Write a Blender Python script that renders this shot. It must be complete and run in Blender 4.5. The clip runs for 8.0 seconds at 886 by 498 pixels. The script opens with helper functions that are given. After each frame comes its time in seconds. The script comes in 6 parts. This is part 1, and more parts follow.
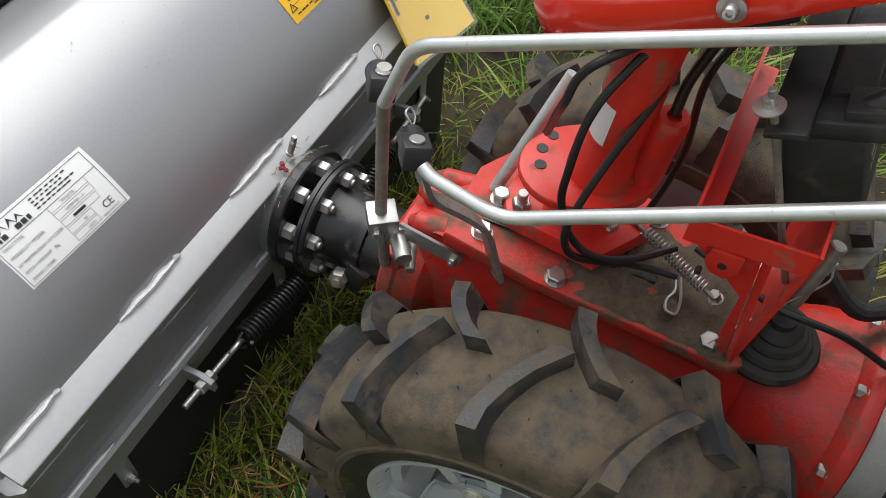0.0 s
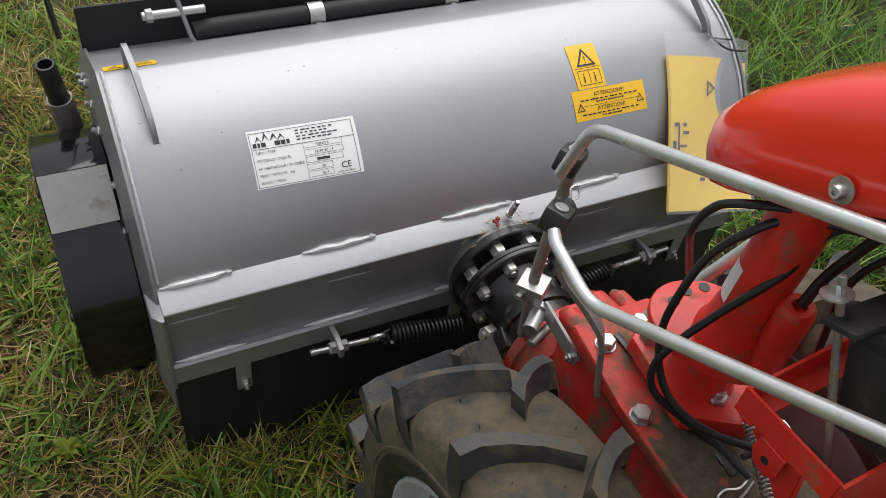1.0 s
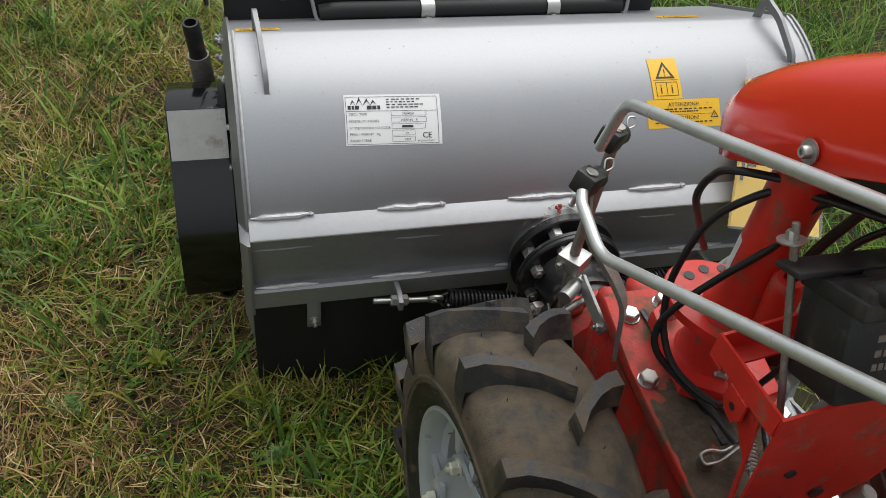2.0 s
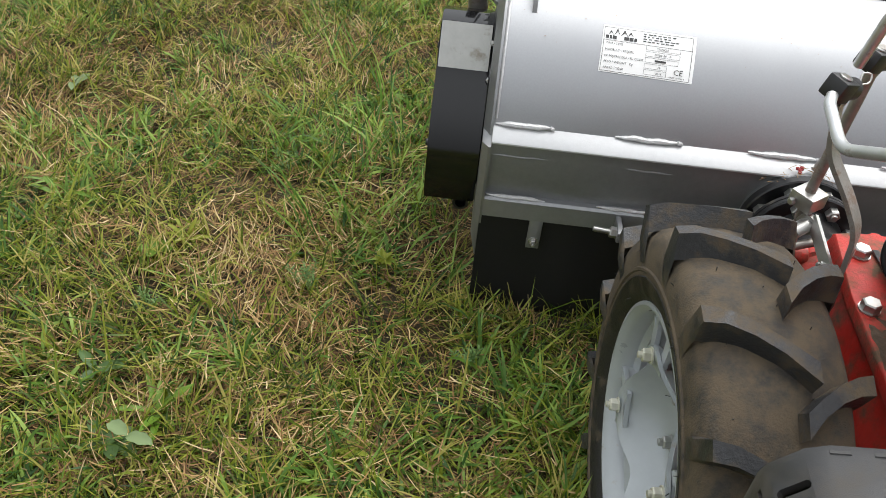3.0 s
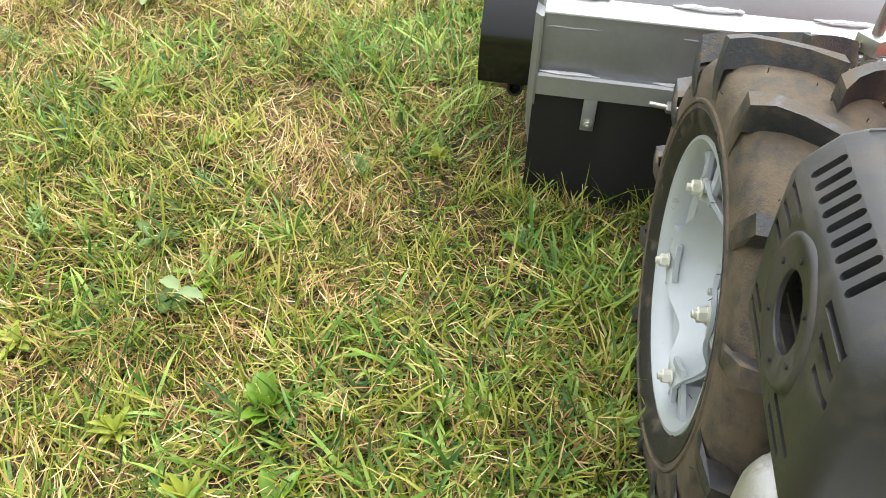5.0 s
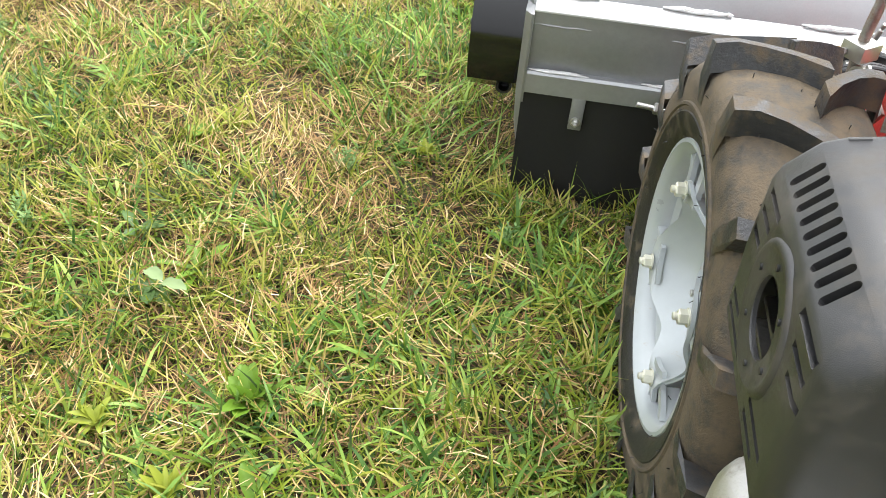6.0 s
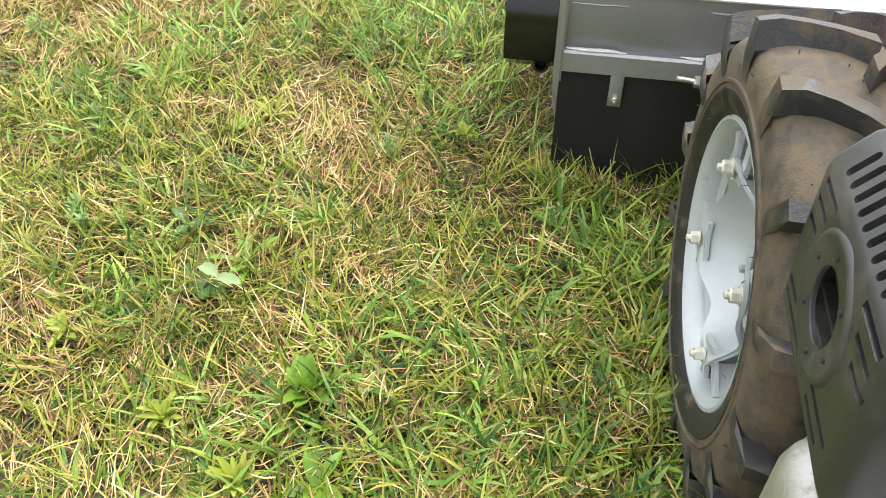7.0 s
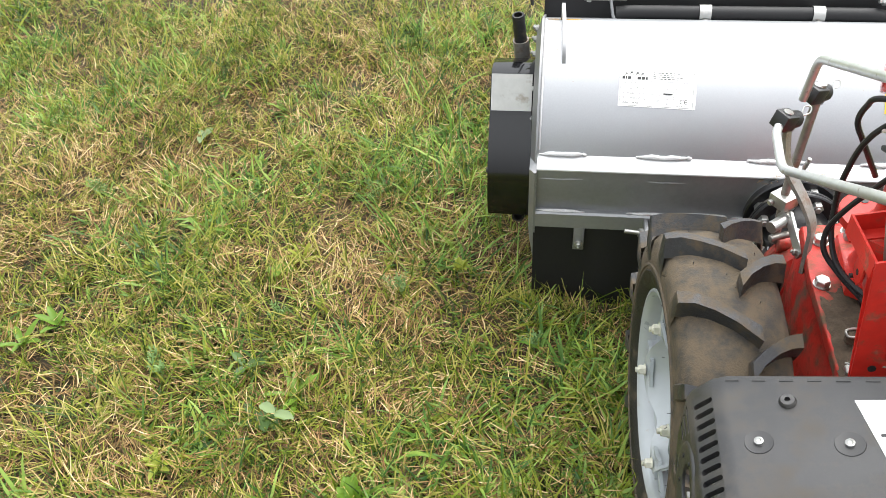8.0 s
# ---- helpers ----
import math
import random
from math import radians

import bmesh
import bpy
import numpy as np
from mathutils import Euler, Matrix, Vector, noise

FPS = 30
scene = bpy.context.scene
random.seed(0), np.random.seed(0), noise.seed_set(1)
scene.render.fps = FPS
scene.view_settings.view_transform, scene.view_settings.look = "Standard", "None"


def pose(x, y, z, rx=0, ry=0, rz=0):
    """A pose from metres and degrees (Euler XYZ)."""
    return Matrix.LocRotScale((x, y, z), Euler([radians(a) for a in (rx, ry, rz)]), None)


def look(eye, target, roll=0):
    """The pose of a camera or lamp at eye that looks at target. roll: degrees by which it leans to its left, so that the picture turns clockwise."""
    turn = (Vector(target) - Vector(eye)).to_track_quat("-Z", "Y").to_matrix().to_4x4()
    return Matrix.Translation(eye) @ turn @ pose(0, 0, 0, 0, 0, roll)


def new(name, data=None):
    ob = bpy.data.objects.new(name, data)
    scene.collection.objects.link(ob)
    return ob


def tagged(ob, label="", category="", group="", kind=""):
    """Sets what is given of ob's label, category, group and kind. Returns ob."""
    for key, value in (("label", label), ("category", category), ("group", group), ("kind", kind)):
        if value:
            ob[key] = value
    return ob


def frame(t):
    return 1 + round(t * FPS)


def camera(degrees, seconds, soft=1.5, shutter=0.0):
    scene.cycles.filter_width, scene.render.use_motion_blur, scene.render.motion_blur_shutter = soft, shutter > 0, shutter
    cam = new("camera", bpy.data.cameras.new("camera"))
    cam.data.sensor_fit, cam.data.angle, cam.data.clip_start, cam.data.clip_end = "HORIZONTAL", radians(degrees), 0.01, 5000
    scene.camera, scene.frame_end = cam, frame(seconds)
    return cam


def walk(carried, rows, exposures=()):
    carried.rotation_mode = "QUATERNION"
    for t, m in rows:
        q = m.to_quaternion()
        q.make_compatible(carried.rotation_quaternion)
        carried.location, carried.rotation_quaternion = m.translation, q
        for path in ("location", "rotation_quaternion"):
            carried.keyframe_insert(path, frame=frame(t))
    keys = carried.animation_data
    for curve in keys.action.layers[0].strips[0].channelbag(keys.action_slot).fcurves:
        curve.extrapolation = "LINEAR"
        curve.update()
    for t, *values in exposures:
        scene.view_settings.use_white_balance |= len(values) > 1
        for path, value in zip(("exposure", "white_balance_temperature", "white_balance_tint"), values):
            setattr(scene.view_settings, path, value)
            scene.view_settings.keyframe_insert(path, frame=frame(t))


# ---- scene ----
cam = camera(55.8, 8.0, 0.6)
PATH = [
    (0, (-0.54, -0.463, 1.136), (0.539, -0.008, -0.485), 5.5),
    (0.5, (-0.5, -0.627, 1.101), (0.483, 0.136, -0.465), 10.1),
    (1, (-0.498, -0.698, 1.138), (0.235, 0.488, -0.296), 9.1),
    (1.2, (-0.49, -0.734, 1.147), (0.14, 0.523, -0.275), 8.5),
    (2.3, (-0.459, -0.958, 1.152), (-0.104, 0.455, -0.219), 8.2),
    (2.5, (-0.455, -1.019, 1.118), (-0.232, 0.435, -0.237), 7.9),
    (3, (-0.479, -1.08, 1.013), (-0.519, 0.434, -0.294), 5.8),
    (3.5, (-0.484, -1.227, 0.931), (-0.812, 0.336, -0.273), 1.7),
    (4, (-0.416, -1.195, 0.872), (-0.759, 0.369, -0.326), 0.7),
    (4.5, (-0.414, -1.198, 0.847), (-0.67, 0.322, -0.428), 1.6),
    (4.7, (-0.418, -1.197, 0.851), (-0.633, 0.311, -0.445), 2.2),
    (5.8, (-0.422, -1.212, 0.857), (-0.64, 0.277, -0.46), 3.8),
    (6, (-0.416, -1.198, 0.858), (-0.597, 0.296, -0.459), 4.5),
    (6.5, (-0.426, -1.194, 0.854), (-0.585, 0.282, -0.487), 4.5),
    (7, (-0.434, -1.199, 0.884), (-0.687, 0.234, -0.487), -0.1),
    (7.5, (-0.519, -1.263, 1.078), (-0.827, 0.137, -0.315), -5.7),
    (7.8, (-0.431, -1.291, 1.208), (-0.692, 0.165, -0.139), -5.4),
    (8, (-0.416, -1.319, 1.265), (-0.67, 0.161, -0.055), -3.6),
]
EXPOSURES = [(0.0, 0.10), (0.5, 0.45), (1.0, -0.05), (1.2, -0.2), (2.5, -0.03), (3.5, 0.82), (4.0, 0.85), (4.5, 1.28), (6.5, 1.61), (7.5, 1.50), (8.0, 1.18)]
walk(cam, [(t, look(eye, target, roll)) for t, eye, target, roll in PATH], EXPOSURES)

# ---------------------------------------------------------------- world and light
world = bpy.data.worlds.new("overcast_sky")
scene.world = world
world.use_nodes = True
wn = world.node_tree
sky = wn.nodes.new("ShaderNodeTexSky")
sky.sky_type = "NISHITA"
sky.sun_disc = False
sky.sun_elevation, sky.sun_rotation = radians(60), radians(36)
sky.air_density, sky.dust_density, sky.ozone_density = 1.0, 4.0, 1.0
hsv = wn.nodes.new("ShaderNodeHueSaturation")
hsv.inputs["Saturation"].default_value = 0.25
wn.links.new(sky.outputs[0], hsv.inputs["Color"])
# cloud cover: white, brighter towards the zenith
wco = wn.nodes.new("ShaderNodeTexCoord")
sep = wn.nodes.new("ShaderNodeSeparateXYZ")
wn.links.new(wco.outputs["Generated"], sep.inputs[0])
up_ramp = wn.nodes.new("ShaderNodeMapRange")
up_ramp.inputs["To Min"].default_value, up_ramp.inputs["To Max"].default_value = 4.4, 12.4
wn.links.new(sep.outputs["Z"], up_ramp.inputs["Value"])
cloud = wn.nodes.new("ShaderNodeMix")
cloud.data_type = "RGBA"
cloud.blend_type = "MULTIPLY"
cloud.inputs["Factor"].default_value = 1.0
cloud.inputs["A"].default_value = (0.95, 0.985, 1.03, 1)
wn.links.new(up_ramp.outputs[0], cloud.inputs["B"])
sky_mix = wn.nodes.new("ShaderNodeMix")
sky_mix.data_type = "RGBA"
sky_mix.inputs["Factor"].default_value = 0.85
wn.links.new(hsv.outputs[0], sky_mix.inputs["A"])
wn.links.new(cloud.outputs["Result"], sky_mix.inputs["B"])
back = wn.nodes["Background"]
back.inputs["Strength"].default_value = 0.10
wn.links.new(sky_mix.outputs["Result"], back.inputs["Color"])

sun_data = bpy.data.lights.new("sun", "SUN")
sun_data.energy, sun_data.angle, sun_data.color = 2.4, radians(58), (1.0, 0.98, 0.95)
sun = new("sun", sun_data)
sun.matrix_world = look((1.6, 2.3, 4.8), (0, 0, 0))


# ---------------------------------------------------------------- materials
def material(name, base, rough=0.5, metal=0.0, vary=0.15, grain=40.0, bump=0.1, dirt=None, dirt_amount=0.0,
             dirt_scale=6.0, coat=0.0, rough_vary=0.12, bump_scale=None, stretch=(1, 1, 1), edge=None):
    """Principled surface with variation at two scales, optional dirt film and relief."""
    m = bpy.data.materials.new(name)
    m.use_nodes = True
    t = m.node_tree
    N, L = t.nodes, t.links
    b = N["Principled BSDF"]
    co = N.new("ShaderNodeTexCoord")
    mp = N.new("ShaderNodeMapping")
    mp.inputs["Scale"].default_value = stretch
    L.new(co.outputs["Object"], mp.inputs[0])

    def noise_at(scale, detail=5.0, rough_n=0.6):
        n = N.new("ShaderNodeTexNoise")
        n.inputs["Scale"].default_value = scale
        n.inputs["Detail"].default_value = detail
        n.inputs["Roughness"].default_value = rough_n
        L.new(mp.outputs[0], n.inputs["Vector"])
        return n.outputs["Fac"]

    fine, broad = noise_at(grain), noise_at(dirt_scale, 6.0, 0.65)
    mix = N.new("ShaderNodeMix")
    mix.data_type = "RGBA"
    lo = [c * (1 - vary) for c in base]
    hi = [min(1, c * (1 + vary)) for c in base]
    mix.inputs["A"].default_value, mix.inputs["B"].default_value = (*lo, 1), (*hi, 1)
    add = N.new("ShaderNodeMath")
    add.operation = "ADD"
    half1, half2 = N.new("ShaderNodeMath"), N.new("ShaderNodeMath")
    for h, src in ((half1, fine), (half2, broad)):
        h.operation = "MULTIPLY"
        h.inputs[1].default_value = 0.5
        L.new(src, h.inputs[0])
    L.new(half1.outputs[0], add.inputs[0])
    L.new(half2.outputs[0], add.inputs[1])
    st = N.new("ShaderNodeMapRange")
    st.inputs["From Min"].default_value, st.inputs["From Max"].default_value = 0.3, 0.7
    L.new(add.outputs[0], st.inputs["Value"])
    L.new(st.outputs[0], mix.inputs["Factor"])
    col = mix.outputs["Result"]
    rg = N.new("ShaderNodeMapRange")
    rg.inputs["To Min"].default_value = max(0.03, rough - rough_vary)
    rg.inputs["To Max"].default_value = min(1, rough + rough_vary)
    L.new(broad, rg.inputs["Value"])
    rough_out = rg.outputs[0]
    if dirt:
        n2 = noise_at(dirt_scale * 1.7, 8.0, 0.7)
        r2 = N.new("ShaderNodeMapRange")
        r2.inputs["From Min"].default_value = 0.62 - 0.32 * dirt_amount
        r2.inputs["From Max"].default_value = 0.74 - 0.22 * dirt_amount
        L.new(n2, r2.inputs["Value"])
        dm = N.new("ShaderNodeMix")
        dm.data_type = "RGBA"
        dm.inputs["B"].default_value = (*dirt, 1)
        L.new(r2.outputs[0], dm.inputs["Factor"])
        L.new(col, dm.inputs["A"])
        col = dm.outputs["Result"]
        rm = N.new("ShaderNodeMix")
        L.new(r2.outputs[0], rm.inputs["Factor"])
        L.new(rough_out, rm.inputs["A"])
        rm.inputs["B"].default_value = 0.9
        rough_out = rm.outputs["Result"]
        if metal:
            mm = N.new("ShaderNodeMapRange")
            mm.inputs["To Min"].default_value, mm.inputs["To Max"].default_value = metal, 0.0
            L.new(r2.outputs[0], mm.inputs["Value"])
            L.new(mm.outputs[0], b.inputs["Metallic"])
    if edge:
        ge = N.new("ShaderNodeNewGeometry")
        er = N.new("ShaderNodeMapRange")
        er.inputs["From Min"].default_value, er.inputs["From Max"].default_value = 0.515, 0.60
        er.inputs["To Max"].default_value = 0.75
        L.new(ge.outputs["Pointiness"], er.inputs["Value"])
        em = N.new("ShaderNodeMix")
        em.data_type = "RGBA"
        em.inputs["B"].default_value = (*edge, 1)
        L.new(er.outputs[0], em.inputs["Factor"])
        L.new(col, em.inputs["A"])
        col = em.outputs["Result"]
    L.new(col, b.inputs["Base Color"])
    L.new(rough_out, b.inputs["Roughness"])
    if not (dirt and metal):
        b.inputs["Metallic"].default_value = metal
    b.inputs["Coat Weight"].default_value = coat
    b.inputs["Coat Roughness"].default_value = 0.12
    if bump:
        bp = N.new("ShaderNodeBump")
        bp.inputs["Strength"].default_value = bump
        bp.inputs["Distance"].default_value = 0.002
        L.new(noise_at(bump_scale or grain * 2, 6.0), bp.inputs["Height"])
        L.new(bp.outputs[0], b.inputs["Normal"])
    return m


SOIL = (0.16, 0.115, 0.07)
M_SHELL = material("silver_sheet_paint", (0.345, 0.352, 0.365), 0.46, 0.7, 0.07, 350, 0.05, dirt_scale=2.5, rough_vary=0.05)
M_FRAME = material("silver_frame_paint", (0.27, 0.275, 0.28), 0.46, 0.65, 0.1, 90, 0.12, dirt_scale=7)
# rail paint: paler, and lightened further for sky on the upward face
M_RAIL = material("pale_sky_lit_rail_paint", (0.50, 0.505, 0.51), 0.46, 0.4, 0.07, 90, 0.12, dirt_scale=7)
M_WELD = material("painted_weld", (0.55, 0.55, 0.55), 0.45, 0.55, 0.12, 260, 0.7, bump_scale=220)
M_GUARD = material("black_gloss_sheet", (0.004, 0.004, 0.0045), 0.10, 0.0, 0.3, 60, 0.015, dirt_scale=14, rough_vary=0.04)
M_GUARDTOP = material("pale_guard_sheet", (0.42, 0.42, 0.40), 0.4, 0.5, 0.12, 60, 0.1, dirt=(0.25, 0.22, 0.17), dirt_amount=0.25, dirt_scale=12)
M_RUBBERSHEET = material("black_rubber_sheet", (0.005, 0.005, 0.0055), 0.62, 0.0, 0.3, 120, 0.15)
M_BLACK = material("black_painted_steel", (0.012, 0.012, 0.013), 0.3, 0.0, 0.3, 90, 0.15, dirt=(0.09, 0.075, 0.055), dirt_amount=0.2, dirt_scale=20)
M_PLASTIC = material("black_plastic", (0.02, 0.02, 0.021), 0.42, 0.0, 0.2, 200, 0.1)
M_HOSE = material("black_cable_sheath", (0.012, 0.012, 0.013), 0.38, 0.0, 0.25, 150, 0.2)
M_BRAID = material("braided_hose", (0.02, 0.018, 0.017), 0.6, 0.0, 0.4, 420, 0.9, bump_scale=900)
M_COVER = material("dark_grey_moulded_plastic", (0.026, 0.026, 0.027), 0.36, 0.0, 0.15, 500, 0.2, dirt=(0.070, 0.061, 0.050), dirt_amount=0.42, dirt_scale=7, bump_scale=1500, coat=0.12)
M_COVER.node_tree.nodes["Principled BSDF"].inputs["Coat Roughness"].default_value = 0.3
M_RED = material("red_paint", (0.62, 0.026, 0.016), 0.42, 0.0, 0.12, 60, 0.12, dirt=(0.20, 0.10, 0.06), dirt_amount=0.22, dirt_scale=15, coat=0.08)
M_CAST = material("red_painted_casting", (0.52, 0.022, 0.014), 0.4, 0.0, 0.16, 70, 0.45, dirt=(0.11, 0.080, 0.05), dirt_amount=0.48, dirt_scale=11, coat=0.05, bump_scale=160)
M_COVERRED = material("dusty_red_cover", (0.50, 0.026, 0.016), 0.5, 0.0, 0.2, 80, 0.5, dirt=(0.13, 0.085, 0.05), dirt_amount=0.5, dirt_scale=16, bump_scale=220)
M_CRUST = material("caked_soil", (0.085, 0.064, 0.042), 0.95, 0.0, 0.4, 160, 1.0, dirt=(0.13, 0.10, 0.066), dirt_amount=0.4, dirt_scale=30, bump_scale=420)
M_HOOD = material("red_gloss_plastic", (0.82, 0.034, 0.016), 0.2, 0.0, 0.05, 30, 0.02, coat=0.6, rough_vary=0.05)
M_ZINC = material("zinc_plated_steel", (0.46, 0.46, 0.44), 0.4, 0.95, 0.12, 120, 0.1)
M_TUBE = material("galvanised_tube", (0.66, 0.68, 0.68), 0.36, 0.75, 0.12, 60, 0.08, dirt=(0.3, 0.25, 0.2), dirt_amount=0.06, dirt_scale=25, stretch=(1, 1, 1))
M_OLDSTEEL = material("dull_grey_steel", (0.30, 0.285, 0.26), 0.45, 0.7, 0.2, 80, 0.25, dirt=(0.2, 0.12, 0.07), dirt_amount=0.3, dirt_scale=20)
M_SPRING = material("black_spring_wire", (0.018, 0.018, 0.018), 0.3, 0.3, 0.2, 100, 0.1)
M_TYRE = material("muddy_tyre_rubber", (0.030, 0.026, 0.021), 0.62, 0.0, 0.4, 220, 0.6, dirt=(0.104, 0.079, 0.050), dirt_amount=0.82, dirt_scale=22, bump_scale=420)
M_SIDEWALL = material("black_sidewall_rubber", (0.014, 0.013, 0.012), 0.5, 0.0, 0.3, 160, 0.5, dirt=(0.10, 0.078, 0.048), dirt_amount=0.3, dirt_scale=14, bump_scale=300)
M_LUG = material("worn_lug_rubber", (0.026, 0.027, 0.029), 0.42, 0.0, 0.35, 150, 0.5, dirt=(0.098, 0.074, 0.046), dirt_amount=0.5, dirt_scale=15, bump_scale=260)
M_RIM = material("light_grey_rim_paint", (0.40, 0.43, 0.44), 0.32, 0.15, 0.05, 50, 0.08, dirt=(0.36, 0.32, 0.26), dirt_amount=0.02, dirt_scale=18, coat=0.2)
M_ALU = material("cast_aluminium", (0.50, 0.49, 0.47), 0.45, 0.85, 0.1, 140, 0.4, dirt=(0.25, 0.22, 0.17), dirt_amount=0.2, dirt_scale=14, bump_scale=300)
M_WHITE = material("white_sticker", (0.82, 0.82, 0.81), 0.35, 0.0, 0.02, 200, 0.0, rough_vary=0.04)
M_YELLOW = material("yellow_sticker", (0.88, 0.50, 0.015), 0.35, 0.0, 0.04, 120, 0.0, rough_vary=0.04)
M_PAPER = material("yellow_paper", (0.85, 0.56, 0.02), 0.5, 0.0, 0.05, 60, 0.1)
# black for print, and for the painted dark of uncut holes and slots
M_INK_HOLE = material("black_print_and_hole_shade", (0.02, 0.02, 0.02), 0.5, 0.0, 0.05, 90, 0.0)
M_REDWAX = material("dark_red_seal_paint", (0.30, 0.03, 0.03), 0.5, 0.0, 0.3, 200, 0.4)
M_TWIG = material("dry_clippings", (0.30, 0.20, 0.10), 0.8, 0.0, 0.3, 200, 0.2)

M_FILM = bpy.data.materials.new("clear_plastic_film")
M_FILM.use_nodes = True
_b = M_FILM.node_tree.nodes["Principled BSDF"]
_b.inputs["Base Color"].default_value = (0.9, 0.9, 0.9, 1)
_b.inputs["Roughness"].default_value = 0.12
_b.inputs["Alpha"].default_value = 0.10


# ---------------------------------------------------------------- mesh helpers
def V(*a):
    return Vector(a)


def finish(bm, name, mat, smooth=35.0):
    bmesh.ops.recalc_face_normals(bm, faces=bm.faces[:])
    me = bpy.data.meshes.new(name)
    bm.to_mesh(me)
    bm.free()
    me.materials.append(mat)
    if smooth:
        me.shade_smooth()
        me.set_sharp_from_angle(angle=radians(smooth))
    return me


ORIGIN = V(0, 0, 0)


def set_origin(v):
    """Where the numbers of the following parts are counted from."""
    ORIGIN.xyz = v


def part(name, bm, mat, parent, label="", smooth=35.0):
    """One mesh object under a thing or a part, built in world metres."""
    if ORIGIN.length > 0:
        bmesh.ops.translate(bm, vec=ORIGIN, verts=bm.verts[:])
    ob = new(name, finish(bm, name, mat, smooth))
    if parent is not None:
        ob.parent = parent
        ob.matrix_parent_inverse = root_matrix(parent).inverted()
    if label:
        ob["label"] = label
    return ob


def root_matrix(ob):
    if ob.parent:
        return root_matrix(ob.parent) @ ob.matrix_parent_inverse @ ob.matrix_basis
    return ob.matrix_basis.copy()


def thing(name, at, label, category, group="", kind=""):
    ob = new(name)
    ob.empty_display_size = 0.05
    ob.matrix_basis = Matrix.Translation(at)
    return tagged(ob, label, category, group, kind)


def box(bm, lo, hi, bevel=0.0, m=None, seg=2):
    vs = [bm.verts.new((x, y, z)) for x in (lo[0], hi[0]) for y in (lo[1], hi[1]) for z in (lo[2], hi[2])]
    idx = [(0, 1, 3, 2), (4, 6, 7, 5), (0, 4, 5, 1), (2, 3, 7, 6), (0, 2, 6, 4), (1, 5, 7, 3)]
    fs = [bm.faces.new([vs[i] for i in f]) for f in idx]
    if m is not None:
        bmesh.ops.transform(bm, matrix=m, verts=vs)
    if bevel:
        es = list({e for f in fs for e in f.edges})
        bmesh.ops.bevel(bm, geom=es, offset=bevel, segments=seg, affect="EDGES", profile=0.5)
    return bm


def frame_of(d):
    d = d.normalized()
    a = V(0, 0, 1) if abs(d.z) < 0.9 else V(1, 0, 0)
    u = d.cross(a).normalized()
    return u, d.cross(u)


def rings(bm, loops, cap=True, closed_loop=False):
    """Skins a list of rings of equal vertex count."""
    vs = [[bm.verts.new(p) for p in loop] for loop in loops]
    n = len(vs[0])
    pairs = list(zip(vs, vs[1:])) + ([(vs[-1], vs[0])] if closed_loop else [])
    for a, b in pairs:
        for i in range(n):
            j = (i + 1) % n
            bm.faces.new((a[i], a[j], b[j], b[i]))
    if cap and not closed_loop:
        bm.faces.new(vs[0][::-1])
        bm.faces.new(vs[-1])
    return vs


def cyl(bm, a, b, r, r2=None, n=20, bevel=0.0):
    """A round bar from a to b, with a small chamfer."""
    a, b = Vector(a), Vector(b)
    r2 = r if r2 is None else r2
    d = (b - a).normalized()
    u, w = frame_of(d)

    def ring(c, rad):
        return [c + rad * (math.cos(k * math.tau / n) * u + math.sin(k * math.tau / n) * w) for k in range(n)]

    loops = [ring(a, r), ring(b, r2)]
    if bevel:
        loops = [ring(a, r - bevel), ring(a + d * bevel, r), ring(b - d * bevel, r2), ring(b, r2 - bevel)]
    rings(bm, loops)
    return bm


def lathe(bm, origin, axis, profile, n=48, closed=False):
    """Turns (along, radius) pairs round an axis."""
    o, d = Vector(origin), Vector(axis).normalized()
    u, w = frame_of(d)
    loops = [[o + d * h + r * (math.cos(k * math.tau / n) * u + math.sin(k * math.tau / n) * w) for k in range(n)] for h, r in profile]
    rings(bm, loops, cap=not closed, closed_loop=closed)
    return bm


def smooth_path(pts, steps=8):
    """Catmull-Rom through the given points."""
    P = [Vector(p) for p in pts]
    P = [2 * P[0] - P[1]] + P + [2 * P[-1] - P[-2]]
    out = []
    for i in range(1, len(P) - 2):
        for k in range(steps):
            t = k / steps
            a, b, c, d = P[i - 1], P[i], P[i + 1], P[i + 2]
            out.append(0.5 * (2 * b + (c - a) * t + (2 * a - 5 * b + 4 * c - d) * t * t + (3 * b - a - 3 * c + d) * t ** 3))
    out.append(P[-2])
    return out


def rounded_path(pts, radius, steps=6):
    """A polyline with its corners rounded."""
    P = [Vector(p) for p in pts]
    out = [P[0]]
    for a, b, c in zip(P, P[1:], P[2:]):
        r = min(radius, (a - b).length * 0.45, (c - b).length * 0.45)
        s, e = b + (a - b).normalized() * r, b + (c - b).normalized() * r
        for k in range(steps + 1):
            t = k / steps
            out.append((1 - t) ** 2 * s + 2 * t * (1 - t) * b + t * t * e)
    out.append(P[-1])
    return out


